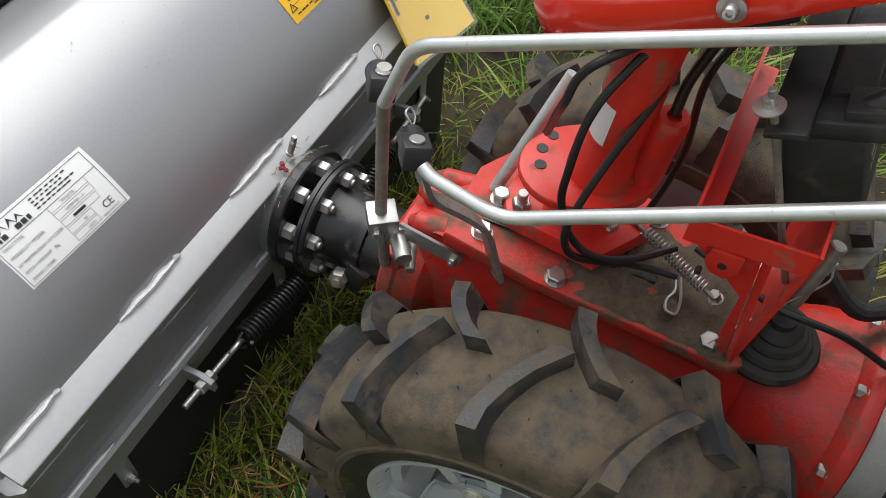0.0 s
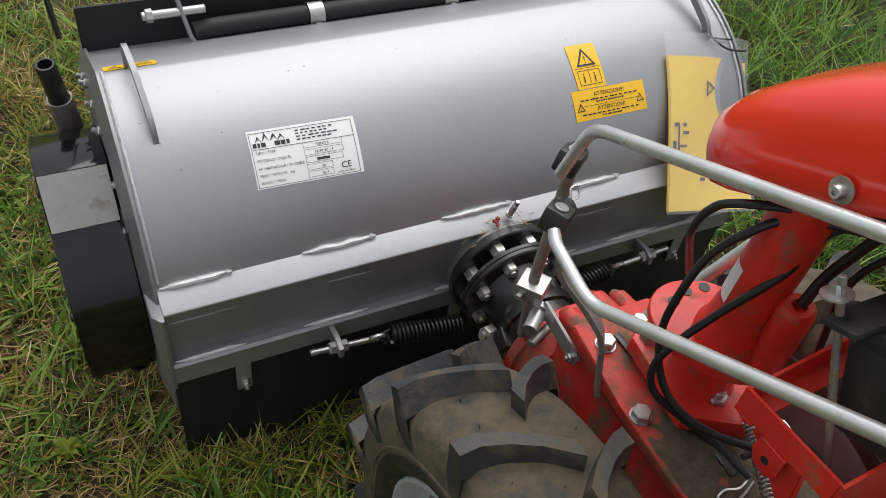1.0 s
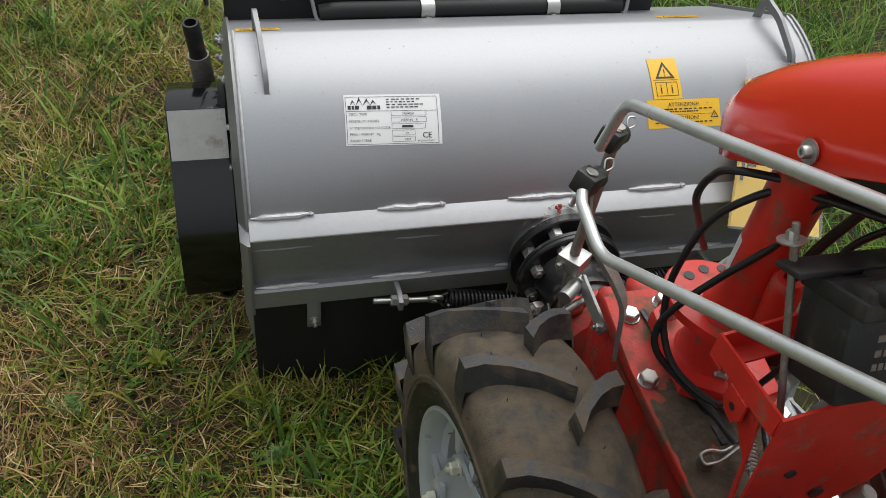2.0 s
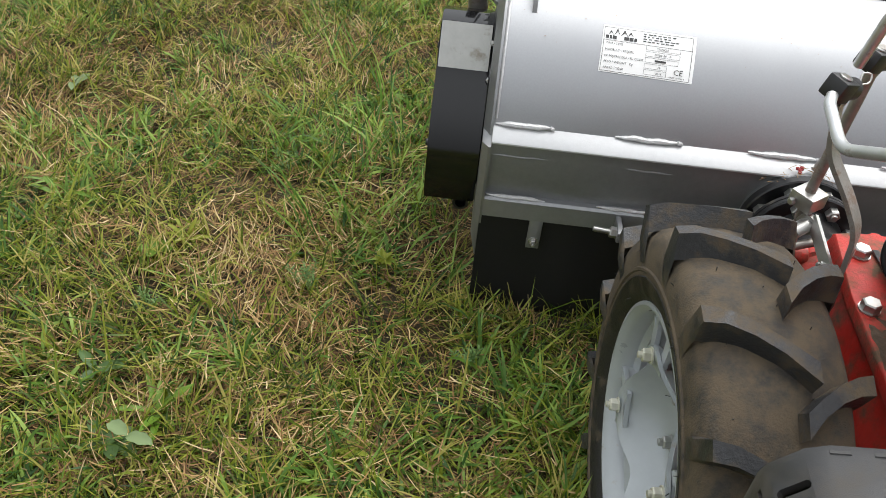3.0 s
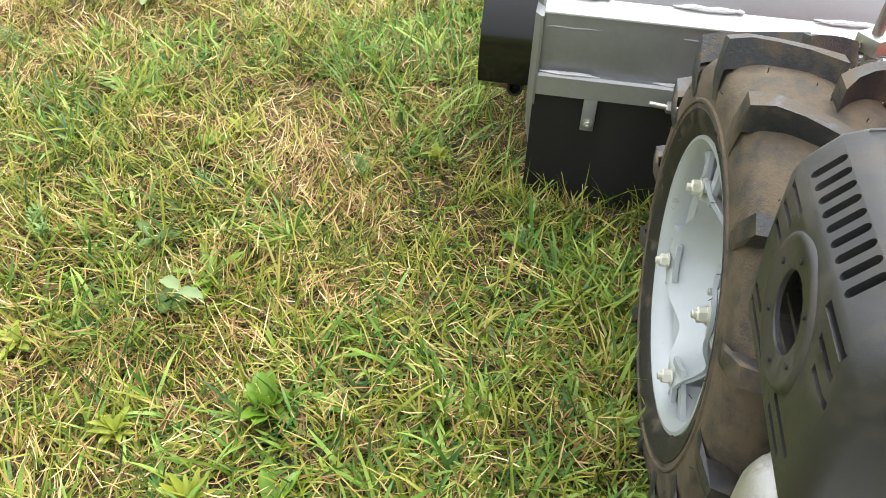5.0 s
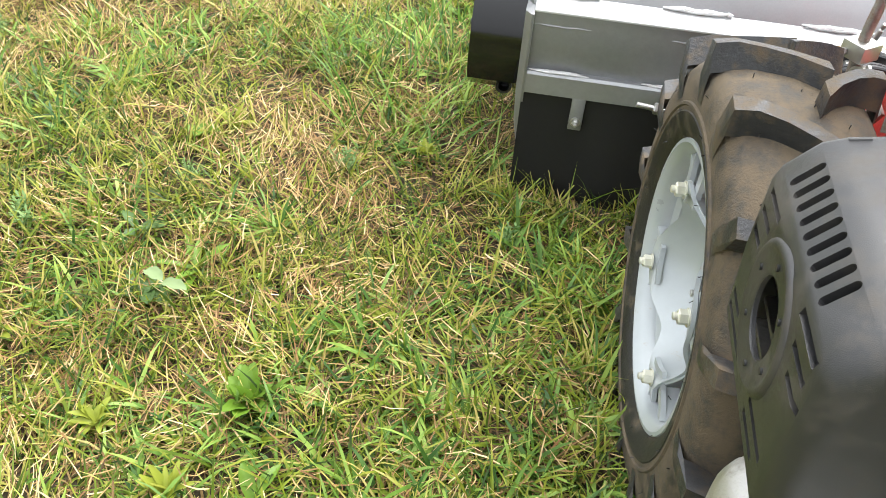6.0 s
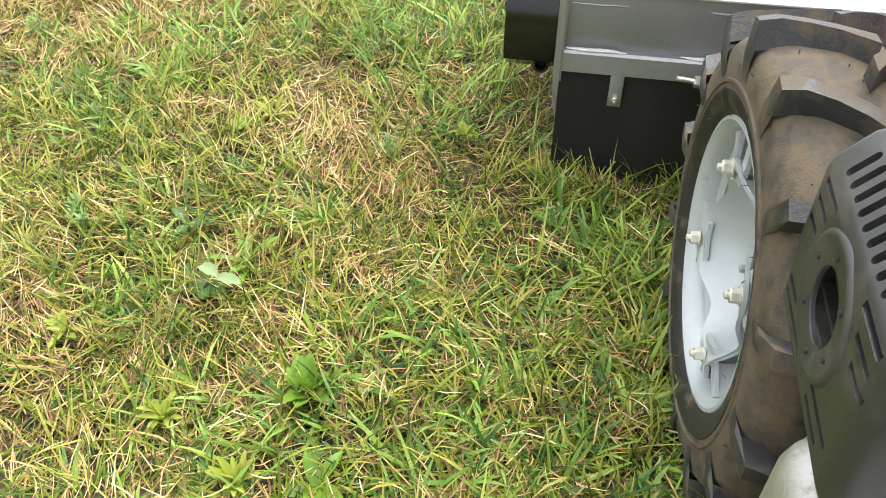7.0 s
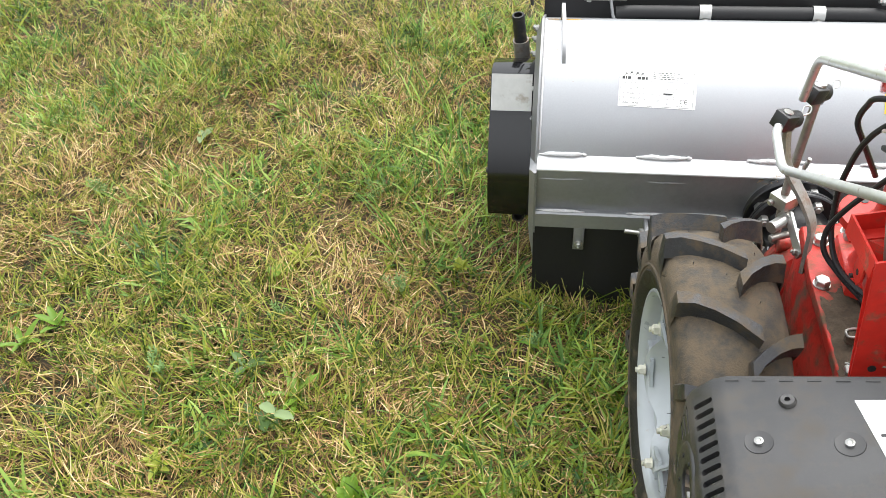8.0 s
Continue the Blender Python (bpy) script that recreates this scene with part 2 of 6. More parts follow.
def sweep(bm, pts, r, n=12, r2=None, flat=None):
    """A bar of round section (or flat = (width, thickness) with a fixed width direction) along points."""
    P = [Vector(p) for p in pts]
    loops = []
    u = None
    for i, p in enumerate(P):
        d = (P[min(i + 1, len(P) - 1)] - P[max(i - 1, 0)]).normalized()
        if u is None:
            u, _ = frame_of(d)
        u = (u - d * u.dot(d)).normalized()
        w = d.cross(u)
        if flat:
            uu = (flat[2] - d * flat[2].dot(d)).normalized()
            ww = d.cross(uu)
            a, b = flat[0] / 2, flat[1] / 2
            loops.append([p + uu * sx * a + ww * sy * b for sx, sy in ((-1, -1), (1, -1), (1, 1), (-1, 1))])
        else:
            loops.append([p + r * (math.cos(k * math.tau / n) * u + math.sin(k * math.tau / n) * w) for k in range(n)])
    rings(bm, loops)
    return bm


def prism(bm, poly, axis, lo, hi, bevel=0.0):
    """Extrudes a polygon of (a, b) pairs along an axis: x takes (y, z), y takes (x, z), z takes (x, y)."""
    def at(p, h):
        return {"x": (h, p[0], p[1]), "y": (p[0], h, p[1]), "z": (p[0], p[1], h)}[axis]
    a, b = [bm.verts.new(at(p, lo)) for p in poly], [bm.verts.new(at(p, hi)) for p in poly]
    fs = [bm.faces.new(a[::-1]), bm.faces.new(b)]
    n = len(poly)
    for i in range(n):
        fs.append(bm.faces.new((a[i], a[(i + 1) % n], b[(i + 1) % n], b[i])))
    if bevel:
        es = list({e for f in fs[:2] for e in f.edges})
        bmesh.ops.bevel(bm, geom=es, offset=bevel, segments=2, affect="EDGES", profile=0.5)
    return bm


def hex_head(bm, at, d, across, height, washer=0.0, stud=0.0, stud_r=None):
    """A hexagonal head or nut standing on a surface at a point, with washer and stud end."""
    at, d = Vector(at), Vector(d).normalized()
    if washer:
        cyl(bm, at, at + d * 0.0018, washer, n=18)
        at = at + d * 0.0018
    u, w = frame_of(d)
    r = across / math.sqrt(3)

    def ring(h, rad, n=6):
        return [at + d * h + rad * (math.cos(k * math.tau / n) * u + math.sin(k * math.tau / n) * w) for k in range(n)]

    rings(bm, [ring(0, r), ring(height * 0.86, r), ring(height, r * 0.84)])
    if stud:
        cyl(bm, at + d * height * 0.9, at + d * (height + stud), stud_r or across * 0.3, n=12, bevel=0.0008)
    return bm


def bolt(parent, at, d, across=0.013, height=0.007, washer=0.0, stud=0.0, name="bolt", mat=None, stud_r=None, label=""):
    return part(name, hex_head(bmesh.new(), at, d, across, height, washer, stud, stud_r), mat or M_ZINC, parent, label)


def coil(bm, a, b, radius, wire, turns, n=7, per=14):
    a, b = Vector(a), Vector(b)
    d = b - a
    u, w = frame_of(d)
    pts = []
    for k in range(int(turns * per) + 1):
        t = k / (turns * per)
        ang = k * math.tau / per
        pts.append(a + d * t + radius * (math.cos(ang) * u + math.sin(ang) * w))
    return sweep(bm, pts, wire, n=n)


def letters(text, size, m, mat, parent, name="lettering", align="LEFT"):
    cu = bpy.data.curves.new("text", "FONT")
    cu.body, cu.size, cu.align_x = text, size, align
    cu.resolution_u = 2
    ob = bpy.data.objects.new("text", cu)
    scene.collection.objects.link(ob)
    me = bpy.data.meshes.new_from_object(ob.evaluated_get(bpy.context.evaluated_depsgraph_get()))
    bpy.data.objects.remove(ob)
    me.name = name
    me.materials.clear()
    me.materials.append(mat)
    me.transform(m)
    o = new(name, me)
    o.parent = parent
    o.matrix_parent_inverse = root_matrix(parent).inverted()
    return o

# ---------------------------------------------------------------- ground
SOIL_Z = -0.06
bm = bmesh.new()
def ground_z(x, y):
    return SOIL_Z + 0.018 * noise.noise((x * 1.7, y * 1.7, 3.0)) + 0.008 * noise.noise((x * 6, y * 6, 8.0))
xs = [-400, -60, -30, -12, -6] + [-3.4 + 0.08 * i for i in range(86)] + [6, 12, 30, 60, 400]
ys = [-400, -60, -30, -12, -5] + [-2.2 + 0.08 * i for i in range(80)] + [7, 12, 30, 60, 400]
grid = [[bm.verts.new((x, y, ground_z(x, y) if max(abs(x), abs(y)) < 6 else SOIL_Z)) for y in ys] for x in xs]
for i in range(len(xs) - 1):
    for j in range(len(ys) - 1):
        bm.faces.new((grid[i][j], grid[i + 1][j], grid[i + 1][j + 1], grid[i][j + 1]))
M_SOIL = material("soil_and_thatch", (0.032, 0.025, 0.012), 0.95, 0.0, 0.45, 60, 1.0, dirt=(0.060, 0.042, 0.018), dirt_amount=0.45, dirt_scale=3.0, bump_scale=220)
# beyond the modelled blades the ground shows the turf's own colour
t = M_SOIL.node_tree
co, ln, mr, turf, mixer = (t.nodes.new(n) for n in ("ShaderNodeTexCoord", "ShaderNodeVectorMath", "ShaderNodeMapRange", "ShaderNodeTexNoise", "ShaderNodeMix"))
ln.operation = "LENGTH"
mr.inputs["From Min"].default_value, mr.inputs["From Max"].default_value = 2.5, 8.0
turf.inputs["Scale"].default_value, turf.inputs["Detail"].default_value = 1.5, 9.0
mixer.data_type = "RGBA"
rampg = t.nodes.new("ShaderNodeValToRGB")
rampg.color_ramp.elements[0].position, rampg.color_ramp.elements[0].color = 0.3, (0.060, 0.090, 0.018, 1)
rampg.color_ramp.elements[1].position, rampg.color_ramp.elements[1].color = 0.7, (0.150, 0.150, 0.045, 1)
t.links.new(co.outputs["Object"], ln.inputs[0])
t.links.new(ln.outputs["Value"], mr.inputs["Value"])
t.links.new(co.outputs["Object"], turf.inputs["Vector"])
t.links.new(turf.outputs["Fac"], rampg.inputs[0])
soil_bsdf = t.nodes["Principled BSDF"]
t.links.new(soil_bsdf.inputs["Base Color"].links[0].from_socket, mixer.inputs["A"])
t.links.new(rampg.outputs[0], mixer.inputs["B"])
t.links.new(mr.outputs[0], mixer.inputs["Factor"])
t.links.new(mixer.outputs["Result"], soil_bsdf.inputs["Base Color"])
ground = part("ground", bm, M_SOIL, None)
tagged(ground, "mown meadow soil with dry thatch between grass", "ground", "", "structure")


# ---------------------------------------------------------------- flail mower
XL, XR = -0.45, 0.492
CY, CZ, RS = 0.27, 0.243, 0.25          # centre line and radius of the curved hood
mower = thing("flail_mower", (0.02, 0.27, 0.0), "silver flail mower with black belt guard standing on grass", "mower")


def arc(a0, a1, r, n):
    return [(CY - r * math.cos(radians(a0 + (a1 - a0) * k / n)), CZ + r * math.sin(radians(a0 + (a1 - a0) * k / n))) for k in range(n + 1)]


def hood_line(a0, r, n):
    """The hood's section: round to the top, then falling straight to the front."""
    off = r - RS
    return arc(a0, 86, r, n) + [(y + 0.5 * off, z + 0.86 * off) for y, z in ((0.330, 0.457), (0.420, 0.416), (0.482, 0.388))]


# curved hood sheet
outer, inner = hood_line(17, RS, 44), hood_line(17, RS - 0.004, 44)
bm = bmesh.new()
prism(bm, outer + inner[::-1], "x", XL, XR)
part("hood_sheet", bm, M_SHELL, mower, "curved brushed silver sheet", 50)

# side plates, standing a little proud of the sheet
side = hood_line(14, RS + 0.006, 40) + [(0.50, 0.20), (0.46, 0.05), (0.40, 0.0), (0.10, 0.0), (0.045, 0.04), (-0.004, 0.165), (-0.004, 0.30)]
tail = side[44:]
slim = hood_line(14, RS - 0.026, 40) + [(y + (0.012 if z > 0.1 else 0.05) if y < 0.2 else y - 0.03, max(z, 0.05)) for y, z in tail]
for x0, way in ((XL, -1), (XR, 1)):
    bm = bmesh.new()
    rings(bm, [[V(x, y, z) for y, z in outline] for x, outline in ((x0, side), (x0 + way * 0.004, side), (x0 + way * 0.014, slim))])
    part("side_plate", bm, M_FRAME, mower, "", 30)
# weld seam where the hood meets the side plate
for x in (XL + 0.003, XR - 0.003):
    pts = [V(x, y, z) for y, z in arc(20, 86, RS + 0.001, 60)]
    pts = [p + V(0.0008 * noise.noise(p * 130), 0.0006 * noise.noise(p * 110), 0.0006 * noise.noise(p * 150)) for p in pts]
    part("weld_bead", sweep(bmesh.new(), pts, 0.0028, 6), M_WELD, mower)

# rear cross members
# top rail, its sky-lit brightness partly put into the paint colour
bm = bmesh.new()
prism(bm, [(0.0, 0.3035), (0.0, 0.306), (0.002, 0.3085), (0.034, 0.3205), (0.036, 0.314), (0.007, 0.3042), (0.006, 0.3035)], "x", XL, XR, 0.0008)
part("top_rail", bm, M_RAIL, mower, "pale folded steel rail with sky brightness in its paint")
bm = bmesh.new()
prism(bm, [(0.012, 0.196), (0.008, 0.24), (0.005, 0.284), (0.008, 0.304), (0.013, 0.304), (0.009, 0.284), (0.012, 0.24), (0.016, 0.196)], "x", XL, XR)
part("rear_panel", bm, M_FRAME, mower)
bm = bmesh.new()
prism(bm, [(-0.004, 0.167), (-0.004, 0.200), (0.0, 0.204), (0.02, 0.204), (0.02, 0.198), (0.002, 0.198), (0.002, 0.167)], "x", XL, XR, 0.0008)
part("lower_rail", bm, M_FRAME, mower)


def bead(x0, x1, y, z, r=0.0042, seed=0.0, tail=True):
    """A hand-laid weld seam, rippled, with a blob at its start."""
    pts = []
    n = max(8, int((x1 - x0) / 0.0025))
    for k in range(n + 1):
        x = x0 + (x1 - x0) * k / n
        pts.append(V(x, y + 0.0012 * noise.noise((x * 60, seed, 0)), z + 0.0016 * noise.noise((x * 45, seed, 5))))
    b = bmesh.new()
    P = pts
    loops = []
    for k, p in enumerate(P):
        e = min(1.0, 0.25 + 3.0 * min(k, len(P) - 1 - k) / len(P))
        if tail and k > len(P) * 0.9:
            e = 1.35 * min(1.0, 0.3 + 6.0 * (len(P) - 1 - k) / len(P))
        rr = r * e * (1 + 0.05 * math.sin(k * 1.3) + 0.16 * noise.noise((p.x * 90, seed, 2)))
        loops.append([p + V(0, rr * 1.25 * math.cos(a), rr * math.sin(a)) for a in [q * math.tau / 8 for q in range(8)]])
    rings(b, loops)
    return b


for x0, x1 in ((-0.447, -0.356), (-0.262, -0.158), (-0.058, 0.055), (0.145, 0.245), (0.345, 0.45)):
    part("weld_bead", bead(x0, x1, 0.0300, 0.3225, 0.0042, x0), M_WELD, mower)
for x0, x1 in ((-0.447, -0.352), (-0.27, -0.175), (-0.07, 0.0), (0.10, 0.18), (0.24, 0.34), (0.40, 0.48)):
    part("weld_bead", bead(x0, x1, 0.002, 0.2055, 0.003, x0 + 7, False), M_WELD, mower)
for x0, x1 in ((-0.447, -0.36), (-0.25, -0.16), (0.15, 0.24)):
    part("weld_bead", bead(x0, x1, 0.006, 0.2815, 0.002, x0 + 3, False), M_FRAME, mower)

# rubber skirt with its tabs and bolts
bm = bmesh.new()
loops = []
for k in range(37):
    x = XL - 0.003 + (XR - XL + 0.006) * k / 36
    w = 0.004 * math.sin(k * 0.7) + 0.002 * math.sin(k * 1.9)
    loops.append([(x, 0.0035, 0.180), (x, 0.006 + w, 0.08), (x, 0.006 + 2 * w, -0.045), (x, 0.011 + 2 * w, -0.045), (x, 0.011 + w, 0.08), (x, 0.0085, 0.180)])
rings(bm, [[Vector(p) for p in l] for l in loops])
part("rubber_skirt", bm, M_RUBBERSHEET, mower, "black rubber skirt reaching into the grass")
for x in (-0.36, -0.03, 0.40):
    bm = bmesh.new()
    box(bm, (x - 0.011, -0.003, 0.108), (x + 0.011, 0.0015, 0.17), 0.0015)
    tab = part("tab", bm, M_FRAME, mower)
    bolt(tab, (x, -0.003, 0.124), (0, -1, 0), 0.010, 0.006, 0.0085, 0.006)

# tension springs between the lower rail and the coupling
def tension_spring(x_bolt, x_end, sign):
    y0, z0 = -0.034, 0.186
    bm = bmesh.new()
    prism(bm, [(0.0, 0.172), (0.0, 0.196), (-0.030, 0.200), (-0.046, 0.194), (-0.048, 0.178), (-0.030, 0.172)], "x", x_bolt - 0.004, x_bolt + 0.004, 0.001)
    part("spring_lug", bm, M_FRAME, mower)
    d = V(sign, 0, -0.10).normalized()
    c = V(x_bolt, y0, z0)
    rod = part("eye_bolt", cyl(bmesh.new(), c - d * 0.042, c + d * 0.046, 0.0045, n=12, bevel=0.0008), M_ZINC, mower, "zinc plated eye bolt")
    part("nut", hex_head(bmesh.new(), c + d * 0.004, d, 0.016, 0.009), M_ZINC, rod)
    part("nut", hex_head(bmesh.new(), c - d * 0.004, -d, 0.016, 0.011), M_ZINC, rod)
    e = c + d * 0.058
    part("eye", sweep(bmesh.new(), [e + 0.011 * (math.cos(a) * d + math.sin(a) * d.cross(V(0, 1, 0.5)).normalized()) for a in [k * math.tau / 18 for k in range(19)]], 0.0038, 8), M_ZINC, rod)
    s0 = e + d * 0.02
    s1 = V(x_end, -0.045, 0.168)
    spring = part("spring", coil(bmesh.new(), s0, s1, 0.0135, 0.0028, 17), M_SPRING, mower, "black coil tension spring")
    part("hook", sweep(bmesh.new(), smooth_path([s0 + V(0, 0.0, 0.012), s0 - d * 0.012 + V(0, 0, 0.006), e + d * 0.004, e + d * 0.012 - V(0, 0.008, 0.008)], 5), 0.0028, 8), M_SPRING, spring)
    part("core", cyl(bmesh.new(), s0 + (s1 - s0) * 0.02, s1, 0.0105, n=12), M_BLACK, spring)


tension_spring(-0.232, -0.045, 1)
tension_spring(0.300, 0.11, -1)

# coupling flange pair on the mower
FX, FZ = 0.032, 0.232
flange = part("coupling_flange", lathe(bmesh.new(), (FX, 0.012, FZ), (0, -1, 0), [(0, 0.06), (0, 0.074), (0.022, 0.074), (0.022, 0.086), (0.034, 0.086), (0.036, 0.084), (0.036, 0.04)], 48), M_BLACK, mower, "black bolted coupling flange")
part("flange_collar", lathe(bmesh.new(), (FX, 0.012, FZ), (0, -1, 0), [(-0.004, 0.078), (0.0, 0.079), (0.017, 0.0795), (0.020, 0.077), (0.0205, 0.06)], 40), M_FRAME, mower)
ring2 = part("flange_ring", lathe(bmesh.new(), (FX, -0.046, FZ), (0, -1, 0), [(0, 0.04), (0, 0.082), (0.001, 0.084), (0.0065, 0.084), (0.0075, 0.082), (0.0085, 0.084), (0.014, 0.084), (0.016, 0.082), (0.016, 0.045)], 48), M_BLACK, mower)
for k in range(8):
    a = radians(22.5 + 45 * k)
    p = V(FX + 0.066 * math.cos(a), -0.024, FZ + 0.066 * math.sin(a))
    part("nut", hex_head(bmesh.new(), p, (0, -1, 0), 0.020, 0.015), M_ZINC, flange)
    part("stud", cyl(bmesh.new(), p, p + V(0, -0.04, 0), 0.0055, n=12), M_ZINC, flange)
    part("nut", hex_head(bmesh.new(), p + V(0, -0.038, 0), (0, -1, 0), 0.018, 0.012, 0, 0.004), M_ZINC, ring2)
part("grease_nipple", lathe(bmesh.new(), (FX + 0.008, 0.008, FZ + 0.088), (0.1, -0.25, 1), [(0, 0.006), (0.004, 0.006), (0.004, 0.0045), (0.024, 0.0045), (0.026, 0.003), (0.030, 0.0042), (0.034, 0.003)], 14), M_ZINC, mower)
bm = bmesh.new()
for k in range(9):
    c = V(FX - 0.022 + 0.012 * random.random(), -0.004 + 0.012 * random.random(), FZ + 0.088 + 0.004 * random.random())
    bmesh.ops.create_icosphere(bm, subdivisions=1, radius=0.002 + 0.002 * random.random(), matrix=Matrix.Translation(c - V(0, 0, 0.004)))
part("seal_paint", bm, M_REDWAX, mower, "dab of dark red sealing paint")
bm = bmesh.new()
for k in range(34):
    c = V(FX + random.uniform(-0.06, 0.05), random.uniform(-0.02, 0.012), 0)
    c.z = FZ + math.sqrt(max(0.0, 0.087 ** 2 - (c.x - FX) ** 2)) + random.uniform(0, 0.006)
    d = V(random.uniform(-1, 1), random.uniform(-1, 1), random.uniform(-0.4, 0.4)).normalized()
    sweep(bm, [c, c + d * random.uniform(0.004, 0.014)], 0.0005, 4)
tagged(part("grass_clippings", bm, M_TWIG, mower, "dry grass clippings caught on the flange"), "", "", "", "stuff")

# belt guard
GX0, GX1 = -0.552, -0.466
prof = smooth_path([(0, 0.060, 0.185), (0, 0.070, 0.235), (0, 0.092, 0.285), (0, 0.140, 0.346)], 6)
poly = [(0.062, 0.142), (0.058, 0.16)] + [(p.y, p.z) for p in prof] + [(0.174, 0.406), (0.180, 0.411), (0.215, 0.412), (0.29, 0.385), (0.37, 0.33), (0.40, 0.22), (0.36, 0.13), (0.25, 0.09), (0.12, 0.10)]
bm = bmesh.new()
prism(bm, poly, "x", GX0, GX1, 0.0025)
guard = part("belt_guard", bm, M_GUARD, mower, "glossy black folded belt guard")
# pale grey strip laid over the guard's sloping upper facet
bm = bmesh.new()
d = V(0, 0.036, 0.066)
a, b = V(0, 0.141, 0.3475), V(0, 0.176, 0.412)
n = V(0, -d.z, d.y).normalized() * 0.0012
rings(bm, [[V(x, a.y, a.z) + n, V(x, b.y, b.z) + n, V(x, b.y, b.z) - n, V(x, a.y, a.z) - n] for x in (GX0 + 0.002, GX1 - 0.002)])
part("top_panel", bm, M_GUARDTOP, guard, "pale panel on the upper guard facet")
for y, z in ((0.178, 0.36), (0.06, 0.24)):
    part("rivet", cyl(bmesh.new(), (GX0 + 0.001, y + 0.05, z - 0.02), (GX0 - 0.006, y + 0.05, z - 0.02), 0.006, n=14, bevel=0.001), M_BLACK, guard)
for y, z in ((0.155, 0.385), (0.118, 0.338)):
    bolt(mower, (GX1 + 0.001, y + 0.012, z), (0, -0.8, 0.5), 0.009, 0.008, 0, 0.006)
bm = bmesh.new()
box(bm, (GX1, 0.10, 0.15), (XL - 0.006, 0.36, 0.36), 0.002)
part("guard_spacer", bm, M_BLACK, mower)
# lower skid pipe end
part("skid_pipe", lathe(bmesh.new(), (-0.488, 0.345, 0.126), (0, -1, 0), [(0.0, 0.014), (0.27, 0.014), (0.27, 0.010), (0.25, 0.010), (0.25, 0.0)], 24), M_BLACK, mower)

# upright stand tube in its socket, beside the hood
def stand(x, y, z):
    d = V(-0.10, -0.12, 1).normalized()
    o = V(x, y, z)
    sock = part("stand_socket", lathe(bmesh.new(), o - d * 0.10, d, [(0, 0.0175), (0.060, 0.0175), (0.060, 0.0148), (0.03, 0.0148), (0.03, 0.0)], 28), M_OLDSTEEL, mower)
    part("stand_tube", lathe(bmesh.new(), o - d * 0.16, d, [(0, 0.0135), (0.180, 0.0135), (0.182, 0.0125), (0.182, 0.0095), (0.14, 0.0095), (0.14, 0.0)], 28), M_BLACK, mower, "black stand tube with open end")
    return sock


stand(-0.506, 0.345, 0.437)
for y, z in ((0.205, 0.440), (0.245, 0.452), (0.300, 0.447), (0.345, 0.427)):
    bolt(mower, (XL - 0.013, y, z), (-0.85, 0, 0.5), 0.011, 0.007, 0, 0.006)

# lifting handles of bent flat bar
def lift_handle(x):
    pts = rounded_path([(x, 0.146, 0.452), (x, 0.154, 0.478), (x - 0.003, 0.215, 0.512), (x - 0.006, 0.262, 0.522), (x - 0.006, 0.272, 0.474)], 0.012)
    return part("lift_handle", sweep(bmesh.new(), pts, 0, flat=(0.007, 0.013, V(1, 0, 0))), M_FRAME, mower)


lift_handle(-0.408)
lift_handle(0.448)

# hinge tube of the front flap with its clamps
TY, TZ = 0.405, 0.438
tube = part("hinge_hose", sweep(bmesh.new(), rounded_path([(-0.30, TY, TZ - 0.004), (-0.27, TY, TZ), (0.22, TY, TZ), (0.25, TY, TZ - 0.004)], 0.02), 0.015, 18), M_RUBBERSHEET, mower, "black rubber hose clamped along the hood")
bm = bmesh.new()
sweep(bm, rounded_path([(-0.318, TY + 0.01, TZ + 0.05), (-0.305, TY - 0.02, TZ - 0.016), (-0.22, TY - 0.018, TZ - 0.018), (0.17, TY - 0.018, TZ - 0.018), (0.255, TY - 0.02, TZ - 0.016), (0.268, TY + 0.01, TZ + 0.05)], 0.02), 0.0035, 8)
part("guard_wire", bm, M_FRAME, mower)
for x in (-0.115, 0.115):
    b = bmesh.new()
    lathe(b, (x - 0.012, TY, TZ), (1, 0, 0), [(0, 0.0165), (0.024, 0.0165), (0.024, 0.0178), (0, 0.0178)], 24, closed=True)
    box(b, (x - 0.012, TY - 0.030, TZ - 0.014), (x + 0.012, TY - 0.012, TZ - 0.010), 0.0008)
    box(b, (x - 0.012, TY - 0.030, TZ - 0.021), (x + 0.012, TY - 0.012, TZ - 0.017), 0.0008)
    cl = part("hose_clamp", b, M_ZINC, mower, "zinc plated hose clamp")
    bolt(cl, (x, TY - 0.023, TZ - 0.010), (0, 0, 1), 0.010, 0.006)
for x in (-0.325, 0.275):
    part("pivot_pin", cyl(bmesh.new(), (x - 0.045, TY + 0.005, TZ + 0.030), (x + 0.045, TY + 0.005, TZ + 0.030), 0.0065, n=14, bevel=0.001), M_ZINC, mower)
    bolt(mower, (x - 0.03, TY + 0.005, TZ + 0.030), (-1, 0, 0), 0.017, 0.010)
bm = bmesh.new()
rings(bm, [[V(x, 0.425, 0.36), V(x, 0.436, 0.478), V(x, 0.441, 0.478), V(x, 0.431, 0.36)] for x in (-0.455, 0.33)])
part("front_flap", bm, M_RUBBERSHEET, mower, "black rubber front flap")
part("prop_wire", sweep(bmesh.new(), smooth_path([(-0.482, 0.43, 0.44), (-0.490, 0.46, 0.56), (-0.500, 0.55, 0.70)], 6), 0.004, 8), M_BLACK, mower)


